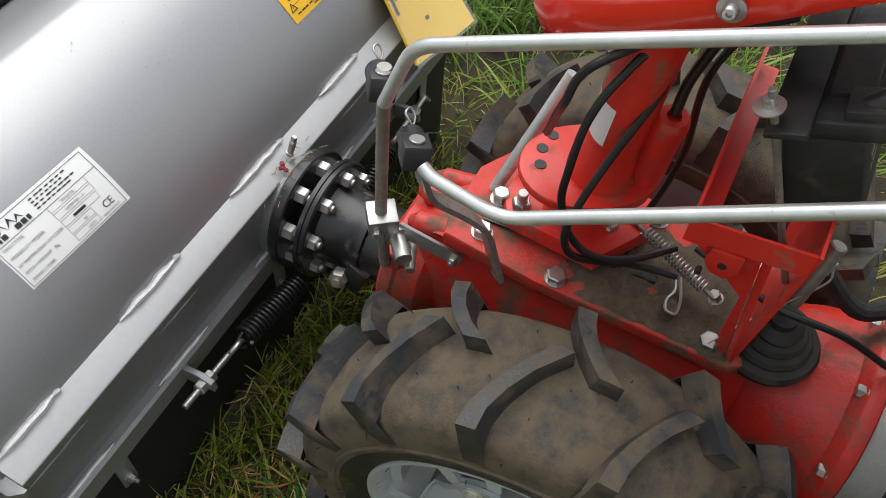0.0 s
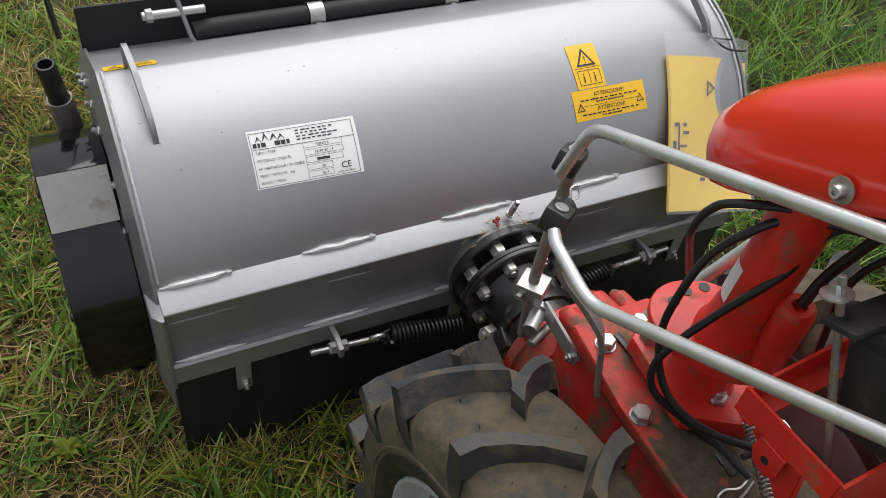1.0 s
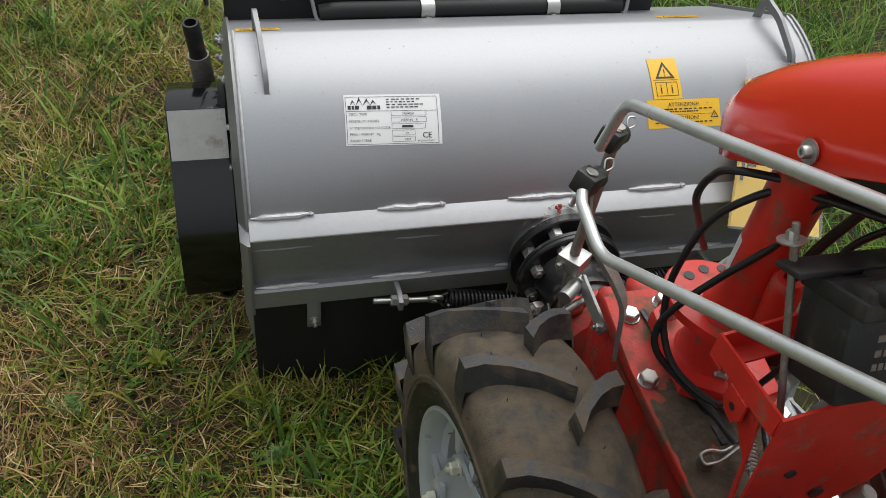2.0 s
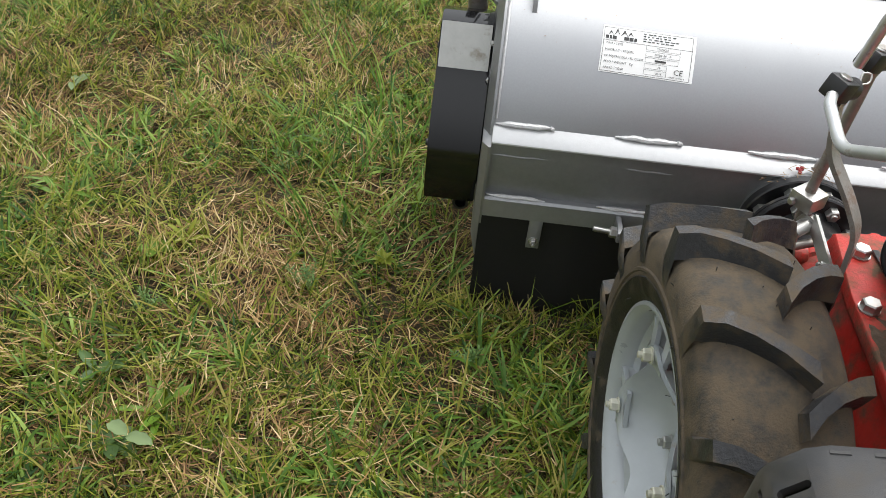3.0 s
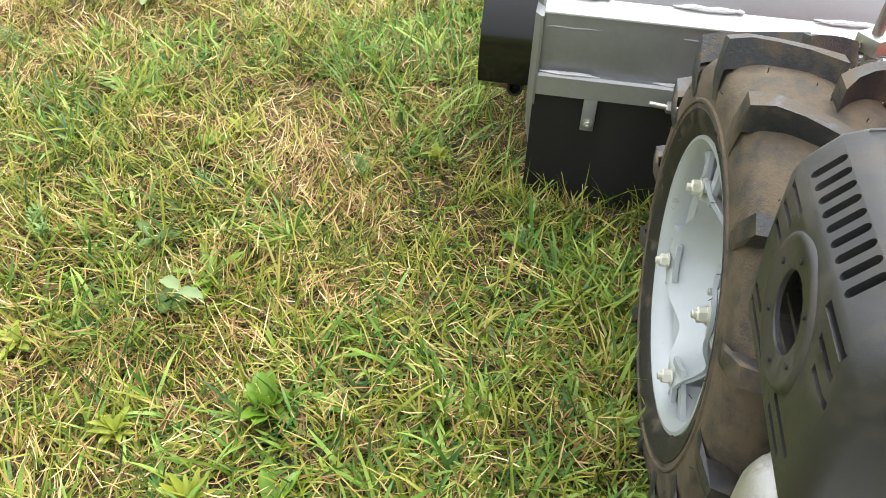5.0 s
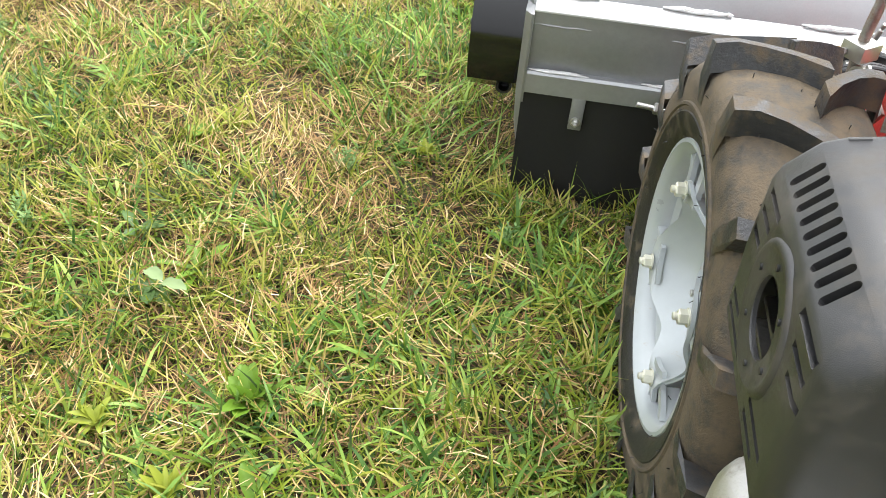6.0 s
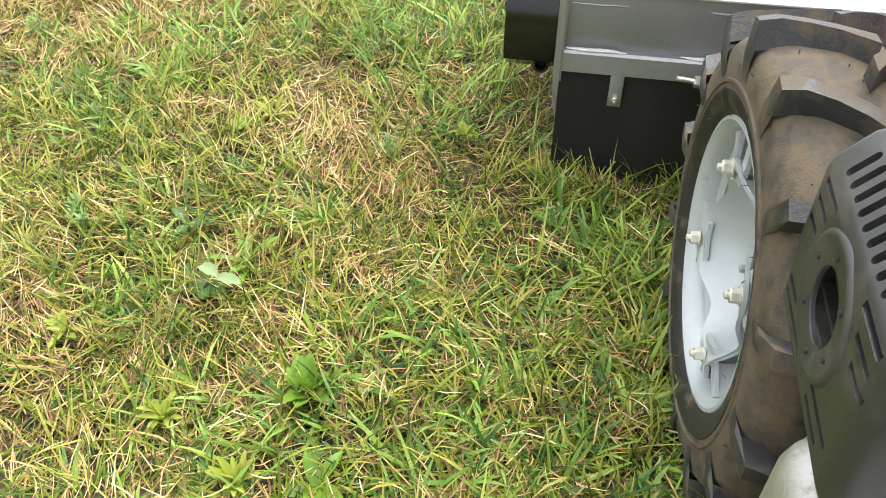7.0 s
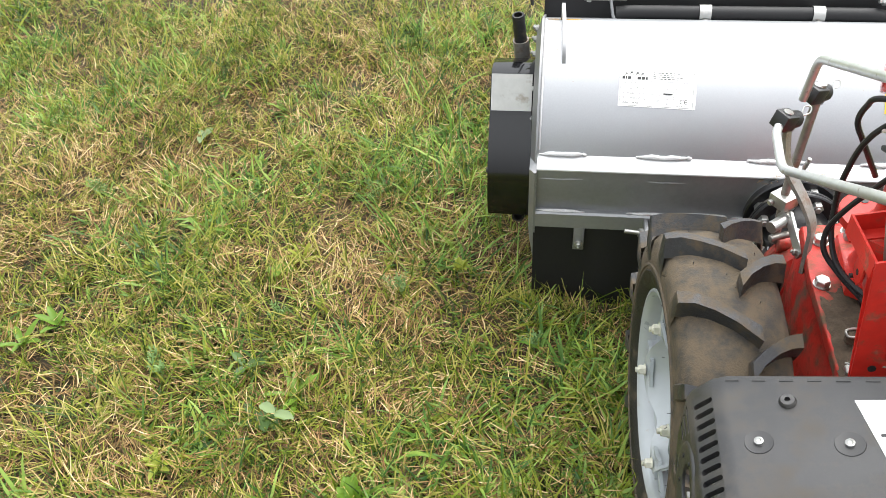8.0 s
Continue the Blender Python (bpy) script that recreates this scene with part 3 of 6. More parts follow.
# stickers: points on the curved hood by position along x and angle round the hood
def on_hood(x, s, lift):
    """s: metres along the curve from the plate's lower edge line, measured up the hood."""
    a = math.asin((0.406 - CZ) / RS) + s / RS
    r = RS + lift
    over = (a - radians(86)) * RS
    if over > 0:
        return V(x, 0.2526 + 0.91 * over + 0.415 * lift, 0.4924 - 0.415 * over + 0.91 * lift)
    return V(x, CY - r * math.cos(a), CZ + r * math.sin(a))


def sticker(name, x, s, w, h, tilt, mat, parent, lift=0.0008, label=""):
    b = bmesh.new()
    nx, ns = 6, 8
    c, q = math.cos(radians(tilt)), math.sin(radians(tilt))
    gr = [[b.verts.new(on_hood(x + c * w * i / nx + q * h * j / ns, s - q * w * i / nx + c * h * j / ns, lift)) for j in range(ns + 1)] for i in range(nx + 1)]
    for i in range(nx):
        for j in range(ns):
            b.faces.new((gr[i][j], gr[i + 1][j], gr[i + 1][j + 1], gr[i][j + 1]))
    return part(name, b, mat, parent, label, 80)


def hood_text(text, x, s, size, tilt, parent, ox, oy, lift=0.0018, align="LEFT"):
    """Lettering laid on the curve, at an offset from a sticker's lower left corner."""
    o = letters(text, size, Matrix(), M_INK_HOLE, parent, "lettering", align)
    c, q = math.cos(radians(tilt)), math.sin(radians(tilt))
    for v in o.data.vertices:
        u, w = ox + v.co.x, oy + v.co.y
        v.co = on_hood(x + c * u + q * w, s - q * u + c * w, lift)
    return o


def hood_bar(x, s, tilt, parent, ox, oy, w, h, mat=None, lift=0.0016):
    c, q = math.cos(radians(tilt)), math.sin(radians(tilt))
    return sticker("printed_bar", x + c * ox + q * oy, s - q * ox + c * oy, w, h, tilt, mat or M_INK_HOLE, parent, lift)


PX, PS, PT = -0.303, -0.002, 1.9
plate = sticker("rating_plate", PX, PS, 0.143, 0.075, PT, M_WHITE, mower, 0.0008, "white rating plate with printed data")
hood_bar(PX, PS, PT, plate, 0.002, 0.0495, 0.136, 0.0006)
for ox, oy, w, h in ((0.002, 0.0015, 0.136, 0.0006), (0.002, 0.0709, 0.136, 0.0006), (0.002, 0.0015, 0.0006, 0.07), (0.1374, 0.0015, 0.0006, 0.07)):
    hood_bar(PX, PS, PT, plate, ox, oy, w, h)
# maker's mark as plain peaks and bars
for k, (ox, w, h) in enumerate(((0.008, 0.009, 0.009), (0.017, 0.010, 0.013), (0.027, 0.012, 0.011), (0.037, 0.011, 0.009))):
    c, q = math.cos(radians(PT)), math.sin(radians(PT))
    b = bmesh.new()
    pts = [(ox, 0.058), (ox + w * 0.5, 0.058 + h), (ox + w, 0.058), (ox + w * 0.55, 0.058 + h * 0.6)]
    b.faces.new([b.verts.new(on_hood(PX + c * u + q * v, PS - q * u + c * v, 0.0016)) for u, v in pts])
    part("maker_mark", b, M_INK_HOLE, plate)
for ox, w in ((0.005, 0.0045), (0.011, 0.003), (0.0155, 0.006), (0.033, 0.007), (0.041, 0.006), (0.0485, 0.004)):
    hood_bar(PX, PS, PT, plate, ox, 0.0525, w, 0.0055)
for oy, w in ((0.0665, 0.052), (0.0625, 0.044), (0.0585, 0.058), (0.0545, 0.048)):
    for k in range(7):
        hood_bar(PX, PS, PT, plate, 0.062 + w * k / 7, oy, w / 7 * random.uniform(0.5, 0.85), 0.0016)
for text, oy in (("TIPO / TYPE", 0.0435), ("MODELLO / MODEL", 0.0335), ("N° MATRICOLA / ID CODE", 0.0235), ("PESO / WEIGHT   Kg", 0.0145), ("ANNO / YEAR", 0.0055)):
    hood_text(text, PX, PS, 0.0050, PT, plate, 0.006, oy)
for text, ox, oy in (("TRINCIA", 0.084, 0.0440), ("MTRF 80 - A", 0.082, 0.0345), ("79", 0.088, 0.0150), ("2019", 0.086, 0.0060)):
    hood_text(text, PX, PS, 0.0048, PT, plate, ox, oy)
hood_bar(PX, PS, PT, plate, 0.083, 0.0252, 0.017, 0.0030)
for oy, w in ((0.0425, 0.052), (0.0328, 0.052), (0.0232, 0.050), (0.0138, 0.034), (0.0045, 0.034)):
    for dy in (0.0, 0.0072):
        hood_bar(PX, PS, PT, plate, 0.068, oy + dy, w, 0.0004)
    for dx in (0.0, w):
        hood_bar(PX, PS, PT, plate, 0.068 + dx, oy, 0.0004, 0.0072)
hood_text("CE", PX, PS, 0.012, PT, plate, 0.113, 0.0095)
hood_text("MADE IN ITALY", PX, PS, 0.0036, PT, plate, 0.106, 0.0040)


def triangle_sign(x, s, tilt, parent, ox, oy, size, lift=0.0016):
    c, q = math.cos(radians(tilt)), math.sin(radians(tilt))
    b = bmesh.new()
    out = [(ox, oy), (ox + size, oy), (ox + size / 2, oy + size * 0.87)]
    cx, cy = ox + size / 2, oy + size * 0.29
    inn = [(cx + (u - cx) * 0.68, cy + (v - cy) * 0.68) for u, v in out]
    A = [b.verts.new(on_hood(x + c * u + q * v, s - q * u + c * v, lift)) for u, v in out]
    B = [b.verts.new(on_hood(x + c * u + q * v, s - q * u + c * v, lift)) for u, v in inn]
    for i in range(3):
        b.faces.new((A[i], A[(i + 1) % 3], B[(i + 1) % 3], B[i]))
    part("warning_triangle", b, M_INK_HOLE, parent)
    hood_text("!", x, s, size * 0.5, tilt, parent, cx, cy - size * 0.16, 0.0018, "CENTER")


SX, SS, ST = 0.176, -0.004, 0.5
low = sticker("warning_sticker", SX, SS, 0.128, 0.045, ST, M_YELLOW, mower, 0.0008, "yellow warning sticker with black text")
for text, size, oy in (("ATTENZIONE!", 0.0085, 0.034), ("ATTENTION!", 0.0085, 0.0125)):
    hood_text(text, SX, SS, size, ST, low, 0.064, oy, 0.0018, "CENTER")
for oy, w in ((0.0285, 0.104), (0.0245, 0.05), (0.0205, 0.10), (0.0075, 0.104), (0.0035, 0.036)):
    if oy == 0.0205:
        hood_bar(SX, SS, ST, low, 0.014, oy, w, 0.0005)
    else:
        for k in range(12):
            hood_bar(SX, SS, ST, low, 0.064 - w / 2 + w * k / 12, oy, w / 12 * random.uniform(0.5, 0.9), 0.002)
triangle_sign(SX, SS, ST, low, 0.004, 0.014, 0.014)
triangle_sign(SX, SS, ST, low, 0.110, 0.014, 0.014)
UX, US = 0.190, 0.042
up = sticker("warning_sticker", UX, US, 0.050, 0.070, ST, M_YELLOW, mower, 0.0010, "yellow warning sticker with triangle and open book sign")
triangle_sign(UX, US, ST, up, 0.008, 0.034, 0.034)
for ox, oy, w, h in ((0.006, 0.005, 0.0008, 0.022), (0.0246, 0.007, 0.0008, 0.022), (0.0434, 0.005, 0.0008, 0.022), (0.006, 0.005, 0.038, 0.0008), (0.006, 0.027, 0.038, 0.0008), (0.003, 0.031, 0.044, 0.0006)):
    hood_bar(UX, US, ST, up, ox, oy, w, h)
for ox in (0.0125, 0.0315):
    hood_text("i", UX, US, 0.022, ST, up, ox, 0.009)
for x, w, up_s in ((-0.443, 0.066, 0.205), (0.27, 0.075, 0.235)):
    small = sticker("warning_sticker", x, up_s, w, 0.03, 0, M_YELLOW, mower, 0.0008, "small yellow warning sticker")
    triangle_sign(x, up_s, 0, small, 0.005, 0.006, 0.018)
    for oy in (0.007, 0.013, 0.019):
        hood_bar(x, up_s, 0, small, 0.028, oy, w - 0.034, 0.002)

# specks and clippings lying on the hood
bm = bmesh.new()
for k in range(70):
    x, s = random.uniform(XL + 0.02, XR - 0.02), random.uniform(0.02, 0.19)
    c = on_hood(x, s, 0.001)
    d = V(random.uniform(-1, 1), random.uniform(-0.4, 0.4), random.uniform(-0.2, 0.2)) * random.uniform(0.0005, 0.0024)
    sweep(bm, [c - d, c + d], 0.0004, 4)
tagged(part("specks", bm, M_TWIG, mower), "", "", "", "stuff")


# ---------------------------------------------------------------- manual pouch hanging from the handle
pouch = thing("manual_pouch", (0.40, 0.10, 0.33), "yellow instruction booklet in a clear plastic pouch", "booklet")
PO, PU, PV = V(0.358, 0.152, 0.482), V(0.190, -0.003, -0.048), V(-0.060, -0.197, -0.192)


def on_pouch(u, v, lift):
    nrm = PU.cross(PV).normalized() * -1.0
    bow = 0.010 * math.sin(u * math.pi) + 0.006 * math.sin(v * 4.0 + u * 3)
    return PO + PU * u + PV * v + nrm * (bow + lift)


def sheet(u0, u1, v0, v1, lift, thick, n=10):
    b = bmesh.new()
    top = [[b.verts.new(on_pouch(u0 + (u1 - u0) * i / n, v0 + (v1 - v0) * j / n, lift)) for j in range(n + 1)] for i in range(n + 1)]
    bot = [[b.verts.new(on_pouch(u0 + (u1 - u0) * i / n, v0 + (v1 - v0) * j / n, lift - thick)) for j in range(n + 1)] for i in range(n + 1)]
    for g in (top, bot):
        for i in range(n):
            for j in range(n):
                b.faces.new((g[i][j], g[i + 1][j], g[i + 1][j + 1], g[i][j + 1]))
    for i in range(n):
        for a, c in (((i, 0), (i + 1, 0)), ((i, n), (i + 1, n)), ((0, i), (0, i + 1)), ((n, i), (n, i + 1))):
            b.faces.new((top[a[0]][a[1]], top[c[0]][c[1]], bot[c[0]][c[1]], bot[a[0]][a[1]]))
    return b


part("booklet", sheet(0.03, 0.97, 0.13, 0.985, 0.0, 0.006), M_PAPER, pouch, "yellow printed booklet", 60)
part("plastic_sleeve", sheet(0.0, 1.0, 0.0, 1.0, 0.0025, 0.0003), M_FILM, pouch, "clear plastic sleeve", 60)
for u, v, w, h in ((0.10, 0.52, 0.015, 0.13), (0.06, 0.50, 0.05, 0.02), (0.15, 0.545, 0.06, 0.016), (0.10, 0.62, 0.09, 0.012), (0.15, 0.50, 0.03, 0.02), (0.55, 0.60, 0.02, 0.02), (0.6, 0.38, 0.012, 0.08), (0.72, 0.42, 0.012, 0.06), (0.35, 0.8, 0.05, 0.02), (0.05, 0.60, 0.03, 0.12)):
    part("printed_bar", sheet(u, u + w, v, v + h, 0.0016, 0.0006, 2), M_INK_HOLE, pouch)
b = bmesh.new()
A = [b.verts.new(on_pouch(u, v, 0.0016)) for u, v in ((0.40, 0.26), (0.40, 0.35), (0.50, 0.30))]
B = [b.verts.new(on_pouch(u, v, 0.0016)) for u, v in ((0.415, 0.28), (0.415, 0.33), (0.475, 0.302))]
for i in range(3):
    b.faces.new((A[i], A[(i + 1) % 3], B[(i + 1) % 3], B[i]))
part("warning_triangle", b, M_INK_HOLE, pouch)
part("cable_tie", sweep(bmesh.new(), smooth_path([on_pouch(0.72, 0.02, 0.004), (0.440, 0.140, 0.468), (0.452, 0.152, 0.472), (0.456, 0.140, 0.462), (0.47, 0.115, 0.455), (0.50, 0.105, 0.452)], 6), 0.0018, 6), M_PLASTIC, pouch, "black plastic cable tie")

# ---------------------------------------------------------------- two-wheel tractor
tractor = thing("walking_tractor", (0.05, -0.45, -0.05), "red two-wheel walking tractor with muddy lugged tyres", "tractor")
WY, WZ, WR = -0.445, 0.195, 0.292        # axle and outer radius of the lugs
LUGS = 14


def around(x, r, a):
    """A point at radius r, a degrees forward of straight up, at x across the wheel."""
    return V(x, WY + r * math.sin(radians(a)), WZ + r * math.cos(radians(a)))


def wheel(xc, out, phase_out, phase_in):
    """out: -1 when the outer side faces minus x."""
    w = new("wheel")
    w.matrix_basis = Matrix.Translation((xc, WY, WZ))
    w.parent = tractor
    w.matrix_parent_inverse = root_matrix(tractor).inverted()
    half = [(0.0455, 0.1625), (0.055, 0.172), (0.063, 0.186), (0.0665, 0.205), (0.0665, 0.209), (0.0685, 0.2105), (0.0685, 0.2135), (0.0665, 0.215), (0.066, 0.232), (0.062, 0.250), (0.053, 0.2605), (0.035, 0.2665), (0.0, 0.2695)]
    half = [(h * 1.15, r) for h, r in half]
    prof = [(-h, r) for h, r in half] + [(h, r) for h, r in half[-2::-1]]
    prof += [(0.040, 0.1665), (-0.040, 0.1665)]
    part("tyre", lathe(bmesh.new(), (xc, WY, WZ), (1, 0, 0), prof, 96, closed=True), M_TYRE, w, "muddy black tractor tyre")
    wall = [(0.0535, 0.1640), (0.0650, 0.172), (0.0735, 0.186), (0.0775, 0.203), (0.0765, 0.2045), (0.071, 0.188), (0.061, 0.174), (0.051, 0.1655)]
    part("sidewall", lathe(bmesh.new(), (xc, WY, WZ), (out, 0, 0), wall, 96, closed=True), M_SIDEWALL, w, "black inner sidewall smeared with mud")
    # lugs: bars from the shoulder to the middle, trailing backwards
    for side_sign, phase in ((out, phase_out), (-out, phase_in)):
        for k in range(LUGS):
            a0 = phase + 360.0 / LUGS * k
            wear = 0.0015 * math.sin(k * 2.3 + side_sign)
            if side_sign == out:
                stations = [(0.0765, 0.226, 0.3, 5.4, 0.2), (0.0770, 0.243, 0.2, 5.3, 0.5), (0.0755, 0.262, 0.0, 5.2, 1.0), (0.055, 0.2665, -0.8, 4.9, 1.0), (0.030, 0.2685, -3.0, 4.7, 1.0), (0.004, 0.2690, -6.2, 4.7, 1.0), (-0.026, 0.2685, -10.6, 5.4, 1.0)]
            else:
                stations = [(0.0765, 0.226, 0.3, 5.4, 0.2), (0.0770, 0.243, 0.2, 5.3, 0.5), (0.0755, 0.262, 0.0, 5.2, 1.0), (0.060, 0.2665, -0.8, 4.9, 1.0), (0.044, 0.2680, -2.4, 4.7, 1.0), (0.026, 0.2690, -5.0, 4.9, 1.0), (0.010, 0.2690, -8.0, 6.0, 1.0)]
            bm = bmesh.new()
            loops = []
            for xo, rb, da, wid, f in stations:
                x = xc + side_sign * xo
                top = WR + wear - 0.004 * max(0.0, (xo - 0.055) / 0.02)
                if f < 1.0:
                    xt, rt = x + side_sign * 0.006 * f, rb + 0.012 * f
                else:
                    xt, rt = x, top
                a = a0 + da
                loops.append([around(x, rb - 0.006, a), around(xt, rt, a - 0.7), around(xt, rt, a - wid + 0.7), around(x, rb - 0.006, a - wid)])
            rings(bm, loops)
            bmesh.ops.bevel(bm, geom=[e for e in bm.edges if e.calc_face_angle(0) > 0.5], offset=0.0026, segments=2, affect="EDGES")
            part("tread_lug", bm, M_LUG, w, "", 30)
    # moulding whiskers left on the rubber
    bm = bmesh.new()
    for k in range(34):
        a = k * 360 / 34 + 3 * math.sin(k * 5.0)
        r = (0.205, 0.236, 0.178)[k % 3]
        x = xc + out * (0.0775 if r < 0.22 else 0.075)
        p = around(x, r, a)
        sweep(bm, [p, p + V(out * 0.004, 0.003 * math.sin(k * 3.0), 0.004 * math.cos(k * 7.0))], 0.0005, 4)
    for k in range(70):
        p = around(xc + 0.05 * math.sin(k * 4.1), 0.267, k * 360 / 70)
        sweep(bm, [p, p + (p - V(p.x, WY, WZ)).normalized() * 0.005], 0.0006, 4)
    tagged(part("rubber_whiskers", bm, M_PLASTIC, w), "", "", "", "stuff")
    # rim: outer lip, bead seat, deep well
    o = out
    xc = xc + o * 0.0155
    prof = [(o * 0.050, 0.1745), (o * 0.0525, 0.1735), (o * 0.053, 0.1690), (o * 0.048, 0.1630), (o * 0.042, 0.1590), (o * 0.026, 0.1560), (o * 0.020, 0.146), (o * -0.03, 0.146), (o * -0.045, 0.157), (o * -0.058, 0.172), (o * -0.055, 0.176), (o * -0.040, 0.160), (o * 0.038, 0.1625), (o * 0.044, 0.168)]
    part("rim", lathe(bmesh.new(), (xc, WY, WZ), (1, 0, 0), prof, 72, closed=True), M_RIM, w, "light grey painted steel rim")
    # deep cup with a scalloped edge, bolted by four lobes to ears of the rim
    bm = bmesh.new()
    n, base = 120, 27.0
    bowl = [(0.030, -0.022), (0.060, -0.019), (0.080, -0.009), (0.092, 0.006), (0.099, 0.018), (0.103, 0.027), (0.1055, 0.034), (0.108, 0.040), (0.111, 0.0445), (0.116, 0.0470), (0.128, 0.0480)]

    def bowl_at(s):
        i_ = min(int(s), len(bowl) - 2)
        f_ = s - i_
        return bowl[i_][0] * (1 - f_) + bowl[i_ + 1][0] * f_, bowl[i_][1] * (1 - f_) + bowl[i_ + 1][1] * f_

    front, rear = [], []
    steps = 20
    for k in range(n):
        a = 360.0 * k / n
        c = 0.5 + 0.5 * math.cos(radians(4 * (a - base)))
        s_end = 5.5 + 4.4 * c ** 0.9
        row_f, row_r = [], []
        for q in range(steps + 1):
            r, x = bowl_at(s_end * q / steps)
            r2, x2 = bowl_at(min(s_end, s_end * q / steps + 0.4))
            d = V(x2 - x, r2 - r, 0)
            d = d.normalized() if d.length > 1e-6 else V(0, 1, 0)
            row_f.append(bm.verts.new(around(xc + o * x, r, a)))
            row_r.append(bm.verts.new(around(xc + o * (x - 0.0048 * d.y), r + 0.0048 * d.x, a)))
        front.append(row_f)
        rear.append(row_r)
    for k in range(n):
        j = (k + 1) % n
        for i in range(steps):
            bm.faces.new((front[k][i], front[j][i], front[j][i + 1], front[k][i + 1]))
            bm.faces.new((rear[k][i], rear[k][i + 1], rear[j][i + 1], rear[j][i]))
        bm.faces.new((front[k][-1], front[j][-1], rear[j][-1], rear[k][-1]))
    part("wheel_disc", bm, M_RIM, w, "dished grey wheel disc with wavy edge", 50)
    for k in range(4):
        a = base + 90 * k
        bm = bmesh.new()
        for a0, a1, r0, r1 in ((-15, -8, 0.122, 0.1575), (8, 15, 0.122, 0.1575), (-14, 14, 0.100, 0.1235)):
            loops = []
            for q in range(5):
                ang = a + a0 + (a1 - a0) * q / 4
                x0, x1 = 0.0425 - 0.10 * max(0.0, r0 - 0.115), 0.0425 - 0.10 * (r1 - 0.115)
                loops.append([around(xc + o * x0, r0, ang), around(xc + o * x1, r1, ang), around(xc + o * (x1 - 0.006), r1, ang), around(xc + o * (x0 - 0.006), r0, ang)])
            rings(bm, loops)
        part("rim_ear", bm, M_RIM, w, "", 40)
        for q in (-12, 12):
            b = bmesh.new()
            loops = [[around(xc + o * x, r, a + q * f + d) for x, d in ((0.040, -0.9), (0.040, 0.9), (-0.02, 0.9), (-0.02, -0.9))] for r, f in ((0.118, 0.8), (0.157, 1.2))]
            rings(b, loops)
            part("ear_gusset", b, M_RIM, w, "", 40)
        p = around(xc + o * 0.0478, 0.115, a)
        part("nut", hex_head(bmesh.new(), p, (o, 0, 0), 0.0150, 0.010, 0.0105, 0.005, 0.0045), M_NUT, w, "yellow zinc plated wheel nut")
        p = around(xc + o * -0.010, 0.055, a + 20)
        part("nut", hex_head(bmesh.new(), p, (o, 0, 0), 0.015, 0.010, 0.011, 0.006, 0.005), M_ZINC, w)
    part("hub", lathe(bmesh.new(), (xc, WY, WZ), (o, 0, 0), [(-0.08, 0.04), (-0.035, 0.05), (-0.028, 0.05), (-0.028, 0.03), (-0.005, 0.028), (-0.003, 0.012)], 32), M_RIM, w)
    return w


M_NUT = material("yellow_zinc", (0.66, 0.65, 0.55), 0.38, 0.55, 0.15, 100, 0.1)
left_wheel = wheel(-0.175, -1, 17.0, 5.0)
left_wheel.matrix_basis = left_wheel.matrix_basis @ Matrix.Rotation(radians(3.2), 4, 'Z')
wheel(0.272, 1, 8.0, -4.0)
part("axle", cyl(bmesh.new(), (-0.14, WY, WZ), (0.235, WY, WZ), 0.032, n=24), M_CAST, tractor)

# coupling snout
snout = part("snout", lathe(bmesh.new(), (FX, -0.060, FZ), (0, -1, 0), [(0, 0.05), (0, 0.060), (0.012, 0.056), (0.05, 0.054), (0.055, 0.057), (0.066, 0.057), (0.068, 0.052), (0.125, 0.052), (0.125, 0.03)], 40), M_BLACK, tractor, "black cylindrical implement coupling")
bolt(snout, (FX - 0.060, -0.105, FZ - 0.02), (-0.85, -0.2, 0.35), 0.022, 0.018, 0.0, 0.006, "bolt", M_OLDSTEEL)
bm = bmesh.new()
box(bm, (-0.008, -0.016, -0.02), (0.008, 0.016, 0.02), 0.004, pose(FX - 0.058, -0.125, FZ - 0.015, 20, 15, 0))
part("latch", bm, M_BLACK, snout)

# main gearbox casting
def gear_poly(w0, w1, ztop, zbot):
    return [(GC - w1, zbot), (GC - w0 - 0.016, zbot + 0.10), (GC - w0 - 0.012, ztop - 0.045), (GC - w0, ztop - 0.016), (GC - w0, ztop), (GC + w0, ztop), (GC + w0, ztop - 0.016), (GC + w0 + 0.012, ztop - 0.045), (GC + w0 + 0.016, zbot + 0.10), (GC + w1, zbot)]


GC = 0.048
bm = bmesh.new()
st = [(-0.165, 0.030, 0.040, 0.312, 0.16), (-0.20, 0.044, 0.05, 0.335, 0.13), (-0.225, 0.050, 0.05, 0.352, 0.12), (-0.27, 0.058, 0.05, 0.366, 0.10), (-0.34, 0.066, 0.055, 0.372, 0.09), (-0.45, 0.072, 0.06, 0.376, 0.08), (-0.575, 0.074, 0.06, 0.376, 0.08), (-0.60, 0.070, 0.06, 0.372, 0.10)]
rings(bm, [[V(x, y, z) for x, z in gear_poly(w0, w1, zt, zb)] for y, w0, w1, zt, zb in st])
bmesh.ops.bevel(bm, geom=[e for e in bm.edges if e.calc_face_angle(0) > 0.45], offset=0.006, segments=3, affect="EDGES")
gearbox = part("gearbox", bm, M_CAST, tractor, "red painted gearbox casting", 45)
